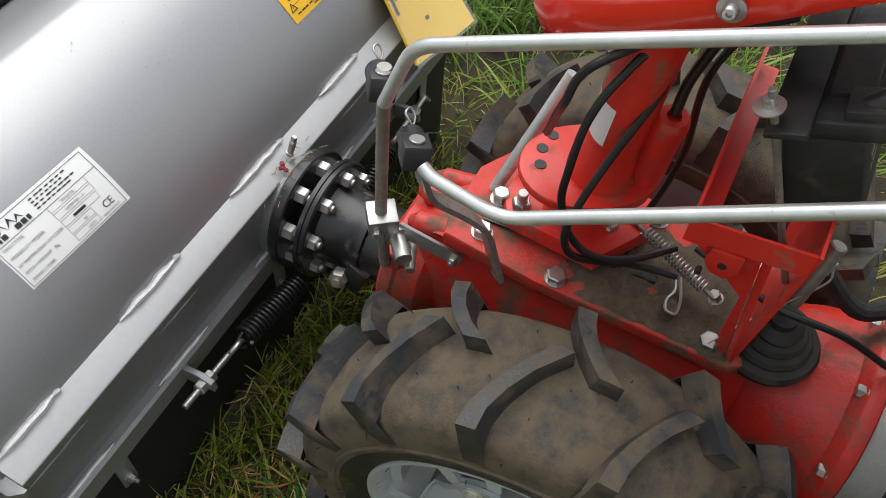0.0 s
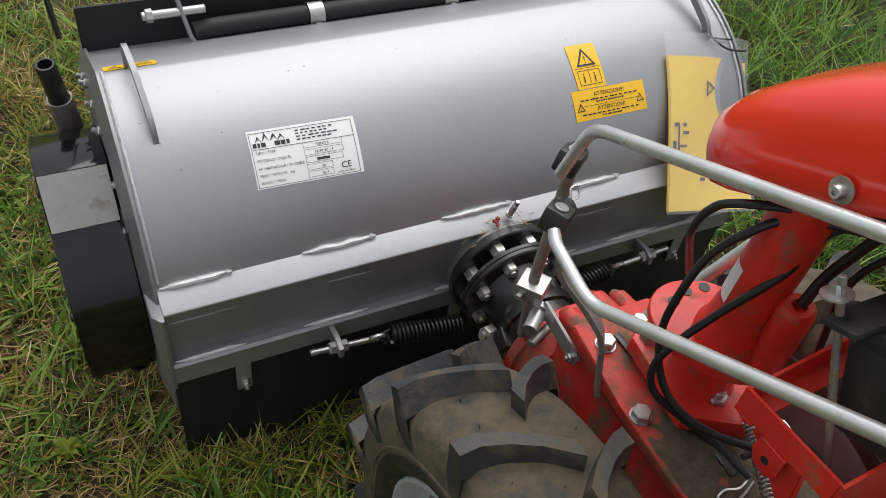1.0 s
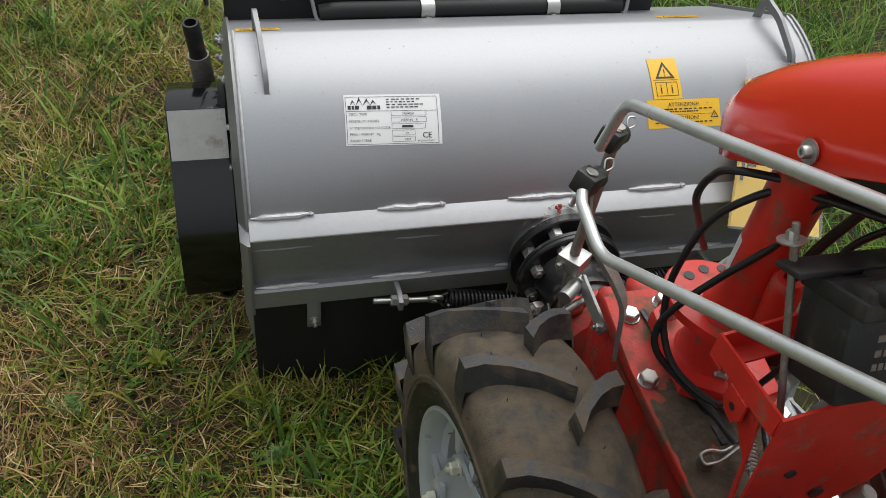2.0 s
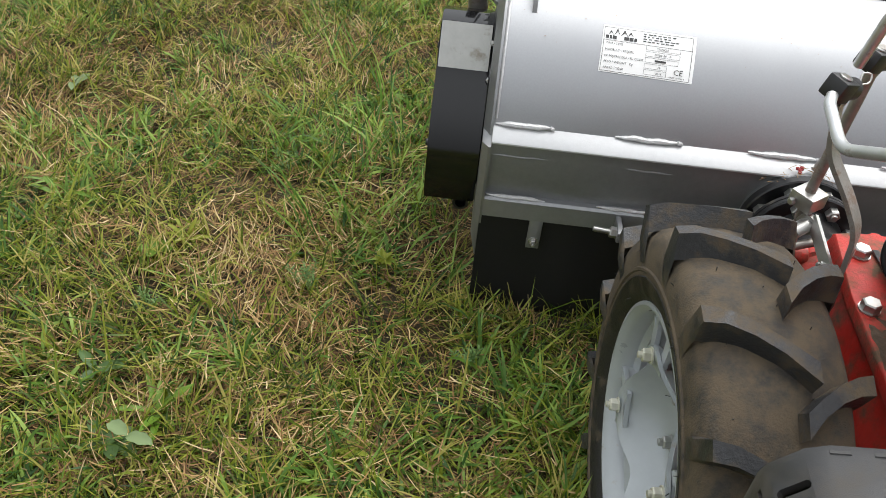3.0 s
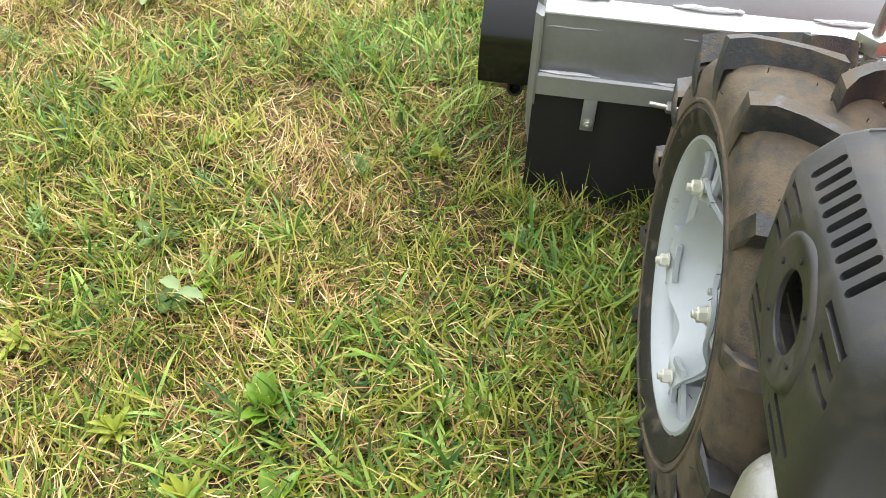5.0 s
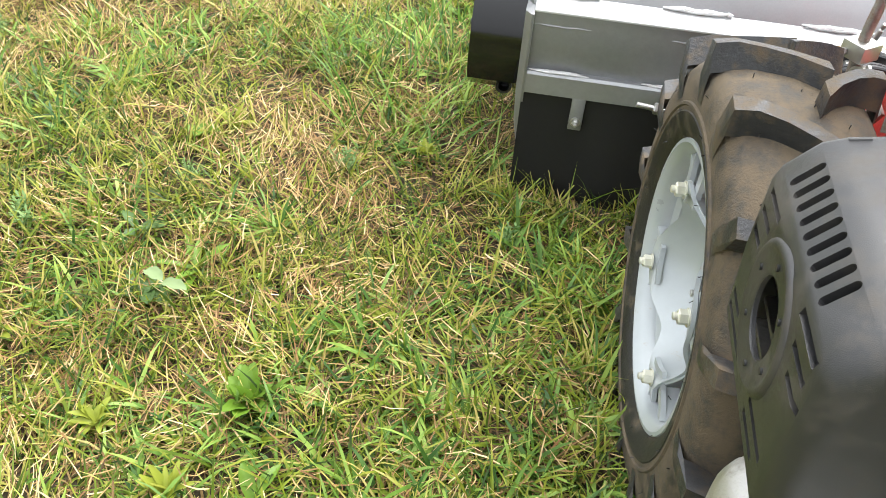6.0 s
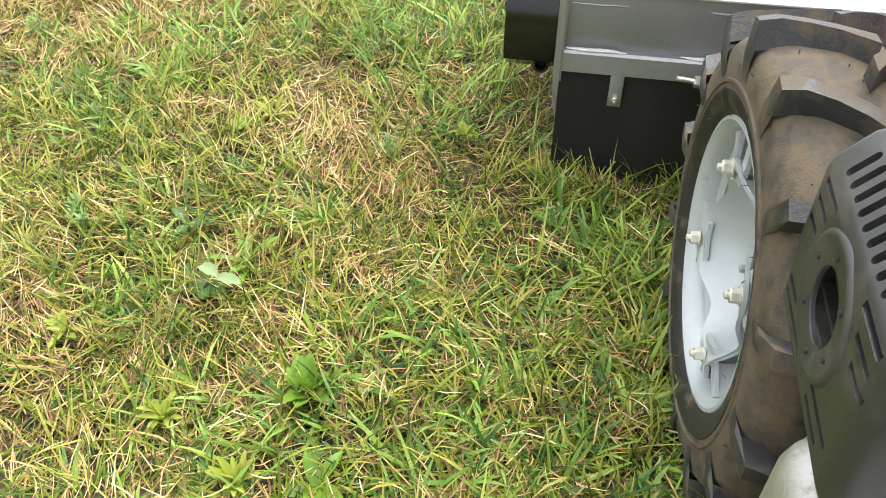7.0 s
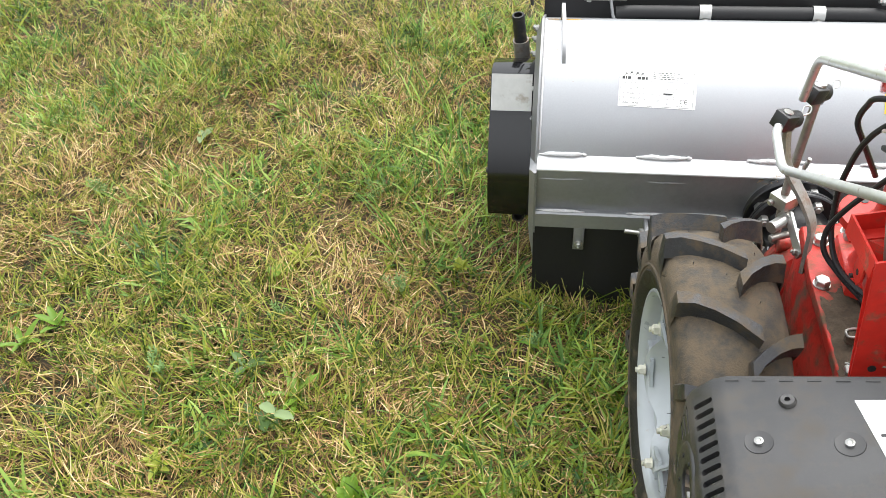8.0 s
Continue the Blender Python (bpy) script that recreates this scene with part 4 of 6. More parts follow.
# raised rib bosses on the front
for x, y, z, r in ((GC - 0.034, -0.205, 0.335, 0.016), (GC + 0.012, -0.195, 0.338, 0.016), (GC + 0.045, -0.20, 0.335, 0.013)):
    part("boss", lathe(bmesh.new(), (x, y + 0.012, z), (0, -1, 0.2), [(-0.01, r * 0.45), (0, r * 0.8), (0.003, r), (0.05, r * 1.05), (0.06, r * 0.4)], 20), M_CAST, gearbox)
bm = bmesh.new()
lathe(bm, (FX, -0.168, FZ + 0.01), (0, -1, 0), [(0, 0.05), (0, 0.078), (0.004, 0.082), (0.018, 0.082), (0.022, 0.078), (0.05, 0.074), (0.07, 0.05)], 40)
part("front_ring", bm, M_CAST, gearbox)
# top cover, caked with soil
bm = bmesh.new()
poly = [(-0.026, -0.245), (0.0, -0.238), (0.085, -0.238), (0.125, -0.26), (0.128, -0.575), (-0.024, -0.588), (-0.034, -0.575), (-0.034, -0.36)]
prism(bm, poly, "z", 0.374, 0.393, 0.003)
cover = part("top_cover", bm, M_COVERRED, gearbox, "dusty red top cover")
# soil caked on the rear half of the cover
bm = bmesh.new()
nu, nv = 26, 44
crust = []
for i in range(nu + 1):
    row = []
    for j in range(nv + 1):
        x, y = -0.034 + 0.15 * i / nu, -0.375 - 0.20 * j / nv
        n1 = noise.noise((x * 30, y * 30, 1.0)) + 0.6 * noise.noise((x * 85, y * 85, 4.0))
        edge_in = min(i, nu - i, j, nv - j) / 3.0
        h = 0.0015 + 0.0045 * n1 + 0.002 * min(1.5, edge_in) - 0.0035 * max(0.0, 1.0 - j / 14.0) - 0.003 * max(0.0, (x - 0.05) / 0.06)
        row.append(bm.verts.new((x, y, 0.3925 + max(-0.0025, min(0.006, h)) - (0.004 if edge_in == 0 else 0.0))))
    crust.append(row)
for i in range(nu):
    for j in range(nv):
        bm.faces.new((crust[i][j], crust[i + 1][j], crust[i + 1][j + 1], crust[i][j + 1]))
tagged(part("caked_soil", bm, M_CRUST, cover, "dark brown soil caked on the cover", 70), "", "", "", "stuff")
for x, y in ((-0.004, -0.282), (-0.021, -0.378), (-0.018, -0.548), (0.115, -0.30), (0.112, -0.45), (0.108, -0.56)):
    bolt(cover, (x, y, 0.393), (0, 0, 1), 0.019, 0.010, 0.0125)
# slotted guide strip
bm = bmesh.new()
box(bm, (-0.004, -0.100, 0), (0.004, 0.100, 0.004), 0.001, pose(0.022, -0.375, 0.394, 0, 0, 4))
part("guide_strip", bm, M_BLACK, cover)

# steering column foot and post
UPPER = V(0.003, -0.018, 0.011)
set_origin(UPPER)
FCX, FCY, FZT = 0.043, -0.353, 0.498
foot = bmesh.new()
poly = []
for k in range(40):
    a = k * math.tau / 40
    r = 0.056 + 0.020 * max(0.0, math.cos(a - radians(124))) ** 2 + 0.012 * max(0.0, math.cos(a - radians(-58))) ** 2
    poly.append((FCX + r * math.cos(a), FCY + r * math.sin(a)))
prism(foot, poly, "z", FZT - 0.012, FZT, 0.003)
column = part("column_plate", foot, M_RED, tractor, "round red adjustment plate with holes")
# holes are not cut: black discs paint the shade inside them
for a in (72, 96, 120):
    p = (FCX + 0.054 * math.cos(radians(a)), FCY + 0.054 * math.sin(radians(a)))
    part("locating_hole_shade", cyl(bmesh.new(), (*p, FZT - 0.002), (*p, FZT + 0.0009), 0.0062, n=18), M_INK_HOLE, column)
bm = bmesh.new()
prism(bm, [(-0.004, -0.392), (0.004, -0.285), (0.03, -0.268), (0.10, -0.275), (0.115, -0.33), (0.105, -0.42), (0.06, -0.43)], "z", 0.392, 0.418, 0.005)
part("column_foot", bm, M_RED, tractor, "red column foot plate")
part("swivel_barrel", lathe(bmesh.new(), (FCX + 0.002, FCY, 0.412), (0, 0, 1), [(0, 0.038), (0.006, 0.040), (0.012, 0.036), (0.05, 0.034), (0.066, 0.036), (0.077, 0.040), (0.077, 0.03)], 40), M_RED, tractor)
P0, P1 = V(0.043, -0.362, FZT - 0.002), V(0.028, -0.378, 0.72)
ax = (P1 - P0).normalized()
part("column_post", lathe(bmesh.new(), P0, ax, [(0, 0.036), (0.010, 0.036), (0.020, 0.031), (0.045, 0.0295), (0.05, 0.0278), (0.23, 0.0278), (0.23, 0.02)], 40), M_RED, tractor, "red steering column post")
bm = bmesh.new()
u = (V(-0.80, 0.60, 0) - ax * ax.dot(V(-0.80, 0.60, 0))).normalized()
wv = ax.cross(u)
gr = []
for i in range(9):
    a = radians(-62 + 11 * i)
    gr.append([bm.verts.new(P0 + ax * h + 0.0284 * (math.cos(a) * u + math.sin(a) * wv)) for h in (0.065, 0.09, 0.115)])
for i in range(8):
    for j in range(2):
        bm.faces.new((gr[i][j], gr[i + 1][j], gr[i + 1][j + 1], gr[i][j + 1]))
part("white_label", bm, M_WHITE, tractor, "white sticker on the red post", 80)
q0, q1 = V(0.056, -0.404, FZT - 0.004), V(0.038, -0.411, 0.606)
qa = (q1 - q0).normalized()
part("latch_barrel", lathe(bmesh.new(), q0, qa, [(0, 0.015), (0.0, 0.0165), (0.098, 0.0170), (0.104, 0.0158), (0.108, 0.013), (0.108, 0.007), (0.100, 0.006)], 28), M_RED, tractor)
bm = bmesh.new()
box(bm, (-0.005, -0.018, 0), (0.005, 0.018, 0.075), 0.003, pose(0.050, -0.385, FZT, 4, -8, 15))
part("latch_web", bm, M_RED, tractor)

set_origin(V(0, 0, 0))
bolt(tractor, (0.024, -0.312, 0.418), (0, 0, 1), 0.019, 0.018, 0.013, 0.014, "stud_nut", M_ZINC, 0.006)
bolt(tractor, (0.030, -0.286, 0.418), (0, 0, 1), 0.017, 0.012, 0.012)
bolt(tractor, (0.047, -0.404, 0.418), (0, 0, 1), 0.022, 0.016, 0.014, 0.007, "stud_nut", M_ZINC, 0.007)

# red console above the post, rising backwards
HD, HN = V(0.04, -0.84, 0.54).normalized(), V(0, 0.54, 0.84).normalized()
HX = HD.cross(HN).normalized()
H0 = V(0.055, -0.296, 0.668)
bm = bmesh.new()
loops = []
for s, wd, up_h, lowr in ((-0.003, 0.012, 0.016, 0.004), (0.002, 0.035, 0.030, 0.002), (0.012, 0.052, 0.044, 0.0), (0.03, 0.066, 0.060, -0.002), (0.06, 0.076, 0.074, -0.003), (0.10, 0.081, 0.083, -0.003), (0.16, 0.084, 0.089, -0.002), (0.30, 0.086, 0.092, 0.0), (0.60, 0.088, 0.094, 0.0)):
    ring = []
    for k in range(28):
        a = k * math.tau / 28
        c, sn = math.cos(a), math.sin(a)
        ex = math.copysign(abs(c) ** 0.45, c) * wd
        ez = lowr if sn < -0.05 else lowr + (up_h - lowr) * abs(sn) ** 0.6
        if sn < -0.05:
            ez = lowr - 0.004 * abs(sn)
        ring.append(H0 + HD * s + HX * ex + HN * ez)
    loops.append(ring)
rings(bm, loops)
console = part("console_cover", bm, M_HOOD, tractor, "glossy red console cover above the post", 60)
hb = V(-0.030, -0.442, 0.779)
part("washer", lathe(bmesh.new(), hb + V(0.006, 0, 0), (-1, 0, 0), [(0, 0.0105), (0.002, 0.0105), (0.002, 0.005)], 24), M_ZINC, console)
part("cap_screw", lathe(bmesh.new(), hb + V(0.004, 0, 0), (-1, 0, 0), [(0, 0.0056), (0.005, 0.0056), (0.0066, 0.0045), (0.0066, 0.0024), (0.004, 0.0022)], 20), M_ZINC, console)
bm = bmesh.new()
sweep(bm, [H0 + HD * s + HN * 0.0 + V(0, 0, -0.016) for s in (0.10, 0.62)], 0.03, 16)
part("console_underside", bm, M_PLASTIC, tractor)

# lever rods
def rod(name, pts, r=0.0078, rad=0.02, mat=None, label=""):
    return part(name, sweep(bmesh.new(), rounded_path(pts, rad), r, 16), mat or M_TUBE, tractor, label)


dA, bA = V(0.055, -0.917, 0.394), V(-0.058, -0.216, 0.671)
rod("control_rod", [(-0.056, -0.186, 0.588), bA, bA + dA * 0.62], 0.0065, 0.022, None, "galvanised control rod")
dB, bB = V(0.064, -0.858, 0.510), V(-0.105, -0.331, 0.563)
rod("control_rod", [(-0.099, -0.250, 0.580), (-0.104, -0.262, 0.576), bB, bB + dB * 0.62], 0.0065, 0.022, None, "galvanised control rod")
rod("lever_rod", [(-0.036, -0.176, 0.30), (-0.040, -0.173, 0.40), (-0.030, -0.172, 0.606)], 0.0070, 0.02, M_OLDSTEEL, "upright steel lever rod")
part("lever_strap", sweep(bmesh.new(), rounded_path([(-0.082, -0.236, 0.565), (-0.074, -0.244, 0.51), (-0.040, -0.272, 0.462), (-0.026, -0.292, 0.435), (-0.030, -0.318, 0.362)], 0.02), 0, flat=(0.019, 0.006, V(0.5, 0.85, 0.2))), M_OLDSTEEL, tractor, "bent grey steel lever strap")


def clip_joint(at, turn):
    """Black plastic joint with a flat pin head and a spring clip."""
    m = pose(*at, *turn)
    b = bmesh.new()
    box(b, (-0.013, -0.016, -0.013), (0.013, 0.012, 0.013), 0.003, m)
    cyl(b, m @ V(0, 0.0, 0), m @ V(0, 0.026, 0), 0.013, n=18, bevel=0.002)
    j = part("plastic_joint", b, M_PLASTIC, tractor, "black plastic lever joint")
    part("pin_head", cyl(bmesh.new(), m @ V(0, -0.004, 0.0125), m @ V(0, -0.004, 0.0155), 0.0075, n=18, bevel=0.0008), M_ZINC, j)
    part("spring_clip", sweep(bmesh.new(), smooth_path([m @ V(x, y, z) for x, y, z in ((0.004, 0.027, -0.020), (0.003, 0.029, 0.0), (0.0, 0.030, 0.010), (-0.005, 0.036, 0.017), (0.0, 0.043, 0.019), (0.005, 0.040, 0.012), (0.002, 0.031, 0.006), (-0.002, 0.028, -0.004))], 5), 0.0012, 6), M_ZINC, j)


clip_joint((-0.036, -0.172, 0.590), (-15, 8, -55))
clip_joint((-0.088, -0.236, 0.582), (-15, 8, -55))
# clamp block, link and lever under the upright rod
bm = bmesh.new()
box(bm, (-0.017, -0.017, -0.011), (0.017, 0.017, 0.011), 0.0015, pose(-0.039, -0.174, 0.391, 0, 0, 38))
blk = part("clamp_block", bm, M_ZINC, tractor, "zinc plated clamp block")
bolt(blk, (-0.058, -0.178, 0.387), (-0.8, -0.4, 0), 0.009, 0.006)
bm = bmesh.new()
lathe(bm, (-0.050, -0.205, 0.362), (0.75, 0.66, 0), [(-0.014, 0.010), (0.018, 0.010), (0.018, 0.0145), (0.026, 0.0145), (0.026, 0.005)], 18)
part("clevis", bm, M_ZINC, tractor)
lk0, lk1 = V(-0.030, -0.190, 0.372), V(-0.022, -0.268, 0.350)
part("link_plate", sweep(bmesh.new(), [lk0, lk1], 0, flat=(0.016, 0.005, V(0.3, 0.0, 1))), M_ZINC, tractor)
bolt(tractor, lk1 + V(-0.003, 0.008, 0.0), (-0.95, 0, 0.3), 0.010, 0.007, 0, 0.004)
part("link_pin", cyl(bmesh.new(), (-0.060, -0.222, 0.345), (-0.01, -0.20, 0.345), 0.006, n=14, bevel=0.001), M_OLDSTEEL, tractor)
bm = bmesh.new()
cyl(bm, (-0.034, -0.180, 0.30), (-0.012, -0.180, 0.30), 0.016, n=20, bevel=0.002)
part("pivot_boss", bm, M_CAST, tractor)

set_origin(UPPER)
# battery in its red tray, leaning back with the console
battery = thing("battery", (0.03, -0.53, 0.60), "dusty black starter battery held in a red tray", "battery")
BM = Matrix.Translation((-0.040, -0.482, 0.706)) @ Matrix.Rotation(radians(-22), 4, "X")


def batt_box(name, lo, hi, bevel, mat=None):
    return part(name, box(bmesh.new(), lo, hi, bevel, BM), mat or M_DUSTY, battery)


M_DUSTY = material("dusty_black_plastic", (0.016, 0.016, 0.016), 0.5, 0.0, 0.25, 160, 0.2, dirt=(0.07, 0.058, 0.042), dirt_amount=0.35, dirt_scale=9)
batt_box("case", (0.002, -0.060, -0.100), (0.150, -0.002, -0.018), 0.004)
batt_box("lid", (0.0, -0.074, -0.020), (0.154, 0.0, -0.004), 0.003)
batt_box("cell_cover", (0.030, -0.060, -0.006), (0.140, -0.030, 0.002), 0.002)
batt_box("hold_down_bar", (-0.022, -0.026, -0.004), (0.170, 0.004, 0.002), 0.0015)
part("terminal_cap", lathe(bmesh.new(), BM @ V(0.020, -0.058, -0.006), (0, -0.6, 0.8), [(0, 0.011), (0.02, 0.011), (0.024, 0.009), (0.024, 0.0)], 24), M_PLASTIC, battery)
batt_box("terminal_shroud", (0.004, -0.073, -0.016), (0.036, -0.044, 0.004), 0.003)
for z, w in ((-0.045, 0.050), (-0.058, 0.040), (-0.070, 0.030)):
    for k in range(5):
        part("printed_bar", box(bmesh.new(), (0.03 + w * k / 5, -0.0606, z), (0.03 + w * (k + 0.7) / 5, -0.0595, z + 0.006), 0, BM), M_OLDSTEEL, battery)
hold = part("hold_down_rod", cyl(bmesh.new(), (-0.030, -0.556, 0.53), (-0.0535, -0.4705, 0.738), 0.0032, n=12, bevel=0.0006), M_OLDSTEEL, tractor, "threaded hold-down rod")
hd = (V(-0.0535, -0.4705, 0.738) - V(-0.030, -0.556, 0.53)).normalized()
hw = V(-0.053, -0.4745, 0.722)
part("washer", lathe(bmesh.new(), hw, hd, [(0, 0.0034), (0, 0.0115), (0.0014, 0.0115), (0.0016, 0.0034)], 24, closed=True), M_ZINC, hold)
part("nut", hex_head(bmesh.new(), hw + hd * 0.0016, hd, 0.0085, 0.0075), M_ZINC, hold)

# red tray: side rim, front return, rear plate with holes, foot
TA, TB = V(-0.060, -0.460, 0.594), V(-0.060, -0.560, 0.606)
dn = V(0, 0, -0.026)


def plate(pts, thick):
    """A flat plate from its outline, given thickness along a vector."""
    b = bmesh.new()
    rings(b, [[Vector(p) for p in pts], [Vector(p) + thick for p in pts]])
    return b


tray = part("battery_tray", plate([TA, TB, TB + dn, TA + dn], V(0.003, 0, 0)), M_RED, tractor, "red sheet steel battery tray")
cdir = V(0.976, 0.008, 0.217)
part("front_return", plate([TA + V(0.003, 0, 0), TA + cdir * 0.20, TA + cdir * 0.20 + dn, TA + dn + V(0.003, 0, 0)], V(0, -0.003, 0)), M_RED, tray)
part("tray_lip", plate([TA + dn, TA + cdir * 0.20 + dn, TA + cdir * 0.20 + dn + V(0, -0.02, 0), TA + dn + V(0, -0.02, 0)], V(0, 0, -0.003)), M_RED, tray)


def at(x, y, z):
    return V(x, y, z) - ORIGIN


leg = part("bracket_leg", plate([at(-0.040, -0.494, 0.572), at(-0.040, -0.545, 0.576), at(-0.024, -0.567, 0.394), at(-0.018, -0.553, 0.394), at(-0.030, -0.548, 0.500), at(-0.035, -0.512, 0.538), at(-0.038, -0.494, 0.552)], V(0.003, 0, 0)), M_RED, tray, "red steel tray bracket with bolt holes")
part("leg_flange", plate([at(-0.040, -0.5455, 0.578), at(-0.024, -0.5675, 0.398), at(-0.031, -0.5725, 0.398), at(-0.048, -0.5505, 0.578)], V(0, -0.003, 0)), M_RED, leg)
part("rear_plate", plate([TB + V(-0.0005, -0.0005, 0.0005), at(-0.030, -0.573, 0.402), at(0.030, -0.572, 0.408), at(0.105, -0.573, 0.47), at(0.15, -0.574, 0.585), TB + cdir * 0.24], V(0, -0.003, 0)), M_RED, leg)
# black discs in place of the shaded rear plate holes
for x, z, r in ((-0.006, 0.520, 0.0055), (0.045, 0.470, 0.0075), (-0.012, 0.440, 0.005)):
    f = (z - 0.402) / 0.215
    yy = -0.5765 - 0.0052 * f
    part("round_hole_shade", cyl(bmesh.new(), at(x, yy + 0.001, z), at(x, yy - 0.0012, z), r, n=18), M_INK_HOLE, leg)
b = bmesh.new()
prism(b, [(-0.533, 0.566), (-0.505, 0.564), (-0.503, 0.546), (-0.511, 0.534), (-0.526, 0.532), (-0.534, 0.545)], "x", -0.0445, -0.0405, 0.001)
bmesh.ops.translate(b, vec=-ORIGIN, verts=b.verts[:])
tabp = part("bracket_tab", b, M_RED, leg)
# bracket holes painted as black plugs, their shade in the colour
for y, z, r in ((-0.519, 0.548, 0.0042), (-0.503, 0.527, 0.003)):
    part("round_hole_shade", cyl(bmesh.new(), at(-0.0448, y, z), at(-0.038, y, z), r, n=16), M_INK_HOLE, leg)
bolt(tractor, (0.024, -0.520, 0.400), (-0.3, 0.3, 0.9), 0.011, 0.012, 0.008)

# linkage: springs, cotter pin, wire
part("return_spring", coil(bmesh.new(), (0.056, -0.425, 0.420), (0.022, -0.505, 0.411), 0.0062, 0.0013, 19, 6, 12), M_ZINC, tractor, "small zinc return spring")
part("spring_core", cyl(bmesh.new(), (0.062, -0.408, 0.422), (0.016, -0.518, 0.409), 0.0025, n=8), M_OLDSTEEL, tractor)
part("cotter_pin", sweep(bmesh.new(), smooth_path([(0.022, -0.472, 0.414), (0.004, -0.478, 0.412), (-0.010, -0.474, 0.411), (-0.022, -0.477, 0.410), (-0.022, -0.487, 0.409), (-0.012, -0.488, 0.409), (0.000, -0.486, 0.411), (0.020, -0.478, 0.415)], 6), 0.0017, 6), M_ZINC, tractor)
part("cotter_boss", cyl(bmesh.new(), (-0.014, -0.480, 0.392), (-0.014, -0.480, 0.408), 0.0085, n=18, bevel=0.001), M_CRUST, tractor)
part("tie_wire", sweep(bmesh.new(), smooth_path([(-0.033, -0.528, 0.402), (-0.018, -0.540, 0.410), (-0.004, -0.556, 0.430), (0.015, -0.578, 0.450), (0.042, -0.604, 0.470), (0.056, -0.604, 0.478)], 7), 0.0012, 6), M_ZINC, tractor, "loose tie wire")

set_origin(V(0, 0, 0))
M_BOOT = material('dusty_black_rubber', (0.016, 0.015, 0.014), 0.6, 0.0, 0.3, 120, 0.3, dirt=(0.05, 0.042, 0.03), dirt_amount=0.4, dirt_scale=18)
# gear lever with rubber boot
bootp = [(h * 0.68, r * 0.84) for h, r in ((0, 0.062), (0.010, 0.064), (0.018, 0.060), (0.021, 0.050), (0.026, 0.051), (0.033, 0.047), (0.036, 0.040), (0.042, 0.041), (0.049, 0.037), (0.052, 0.030), (0.058, 0.031), (0.065, 0.027), (0.070, 0.018), (0.080, 0.016), (0.082, 0.010))]
part("lever_boot", lathe(bmesh.new(), (0.024, -0.604, 0.382), (-0.05, 0.02, 1), bootp, 40), M_BOOT, tractor, "black ribbed rubber lever boot")
lever = part("gear_lever", cyl(bmesh.new(), (0.030, -0.603, 0.45), (0.052, -0.612, 0.528), 0.0085, n=20, bevel=0.0015), M_OLDSTEEL, tractor, "short grey steel lever stub")
bolt(lever, (0.048, -0.612, 0.492), (0.7, -0.6, 0.1), 0.010, 0.010, 0.007, 0.005)

# clutch bell housing and engine
bell = part("bell_housing", lathe(bmesh.new(), (0.055, -0.585, 0.270), (0, -1, 0), [(0, 0.06), (0.0, 0.082), (0.03, 0.092), (0.075, 0.108), (0.115, 0.116), (0.125, 0.128), (0.128, 0.130), (0.142, 0.130), (0.144, 0.128), (0.144, 0.05)], 56), M_CAST, tractor, "red clutch bell housing")
for k in range(8):
    a = radians(20 + 45 * k)
    p = V(0.055 + 0.120 * math.cos(a), -0.712, 0.270 + 0.120 * math.sin(a))
    bolt(bell, p, (0, 1, 0), 0.013, 0.010, 0.009)
cylinder = part("cylinder", box(bmesh.new(), (-0.222, -0.898, 0.39), (0.08, -0.765, 0.566), 0.012), M_ALU, tractor, "finned aluminium engine cylinder")
for k in range(7):
    part("fin", box(bmesh.new(), (-0.246, -0.905, 0.40 + 0.022 * k), (0.10, -0.752, 0.404 + 0.022 * k), 0.001), M_ALU, cylinder)
part("crankcase", lathe(bmesh.new(), (0.055, -0.730, 0.265), (0, -1, 0), [(0, 0.06), (0, 0.127), (0.02, 0.127), (0.05, 0.132), (0.30, 0.135), (0.30, 0.05)], 48), M_ALU, tractor, "cast aluminium crankcase")
bm = bmesh.new()
box(bm, (-0.20, -0.99, 0.09), (0.20, -0.765, 0.40), 0.02)
part("engine_block", bm, M_BLACK, tractor)
bm = bmesh.new()
box(bm, (-0.262, -1.00, 0.27), (-0.10, -0.815, 0.400), 0.034, None, 5)
lathe(bm, (-0.225, -0.835, 0.36), (-0.3, 0.2, 1), [(0, 0.02), (0.02, 0.018), (0.034, 0.008), (0.038, 0.004)], 20)
part("starter_housing", bm, M_ALU, tractor, "pale cast aluminium housing")

# engine cowl: moulded cover with vents
SY, SZ = -0.822, 0.513
EX0, EX1, EY0, EY1, EZ0, EZ1 = -0.268, 0.20, -0.918, -0.732, 0.424, 0.594


def cowl_sec(y, grow):
    """Section of the cowl at y: left wall, slanted vent edge, top."""
    zl, dx = EZ1 - 0.030, 0.030
    pts = [(EX0 + 0.012, EZ0), (EX0 + 0.004, EZ0 + 0.02), (EX0, EZ0 + 0.08), (EX0, zl - 0.006), (EX0 + 0.003, zl + 0.004), (EX0 + dx - 0.010, EZ1 - 0.006), (EX0 + dx + 0.004, EZ1), (EX1 - 0.03, EZ1), (EX1, EZ1 - 0.03), (EX1, EZ0)]
    c = V((EX0 + EX1) / 2, 0, (EZ0 + EZ1) / 2 - 0.05)
    out = []
    for x, z in pts:
        run = max(0.0, x - EX0 - 0.034)
        z1 = z + (0.30 * run if z > c.z else 0.0)
        out.append(V(x + (grow if x < c.x else -grow), y - (0.17 * run if y > -0.85 else 0.0), z1 - (grow if z > c.z else 0)))
    return out


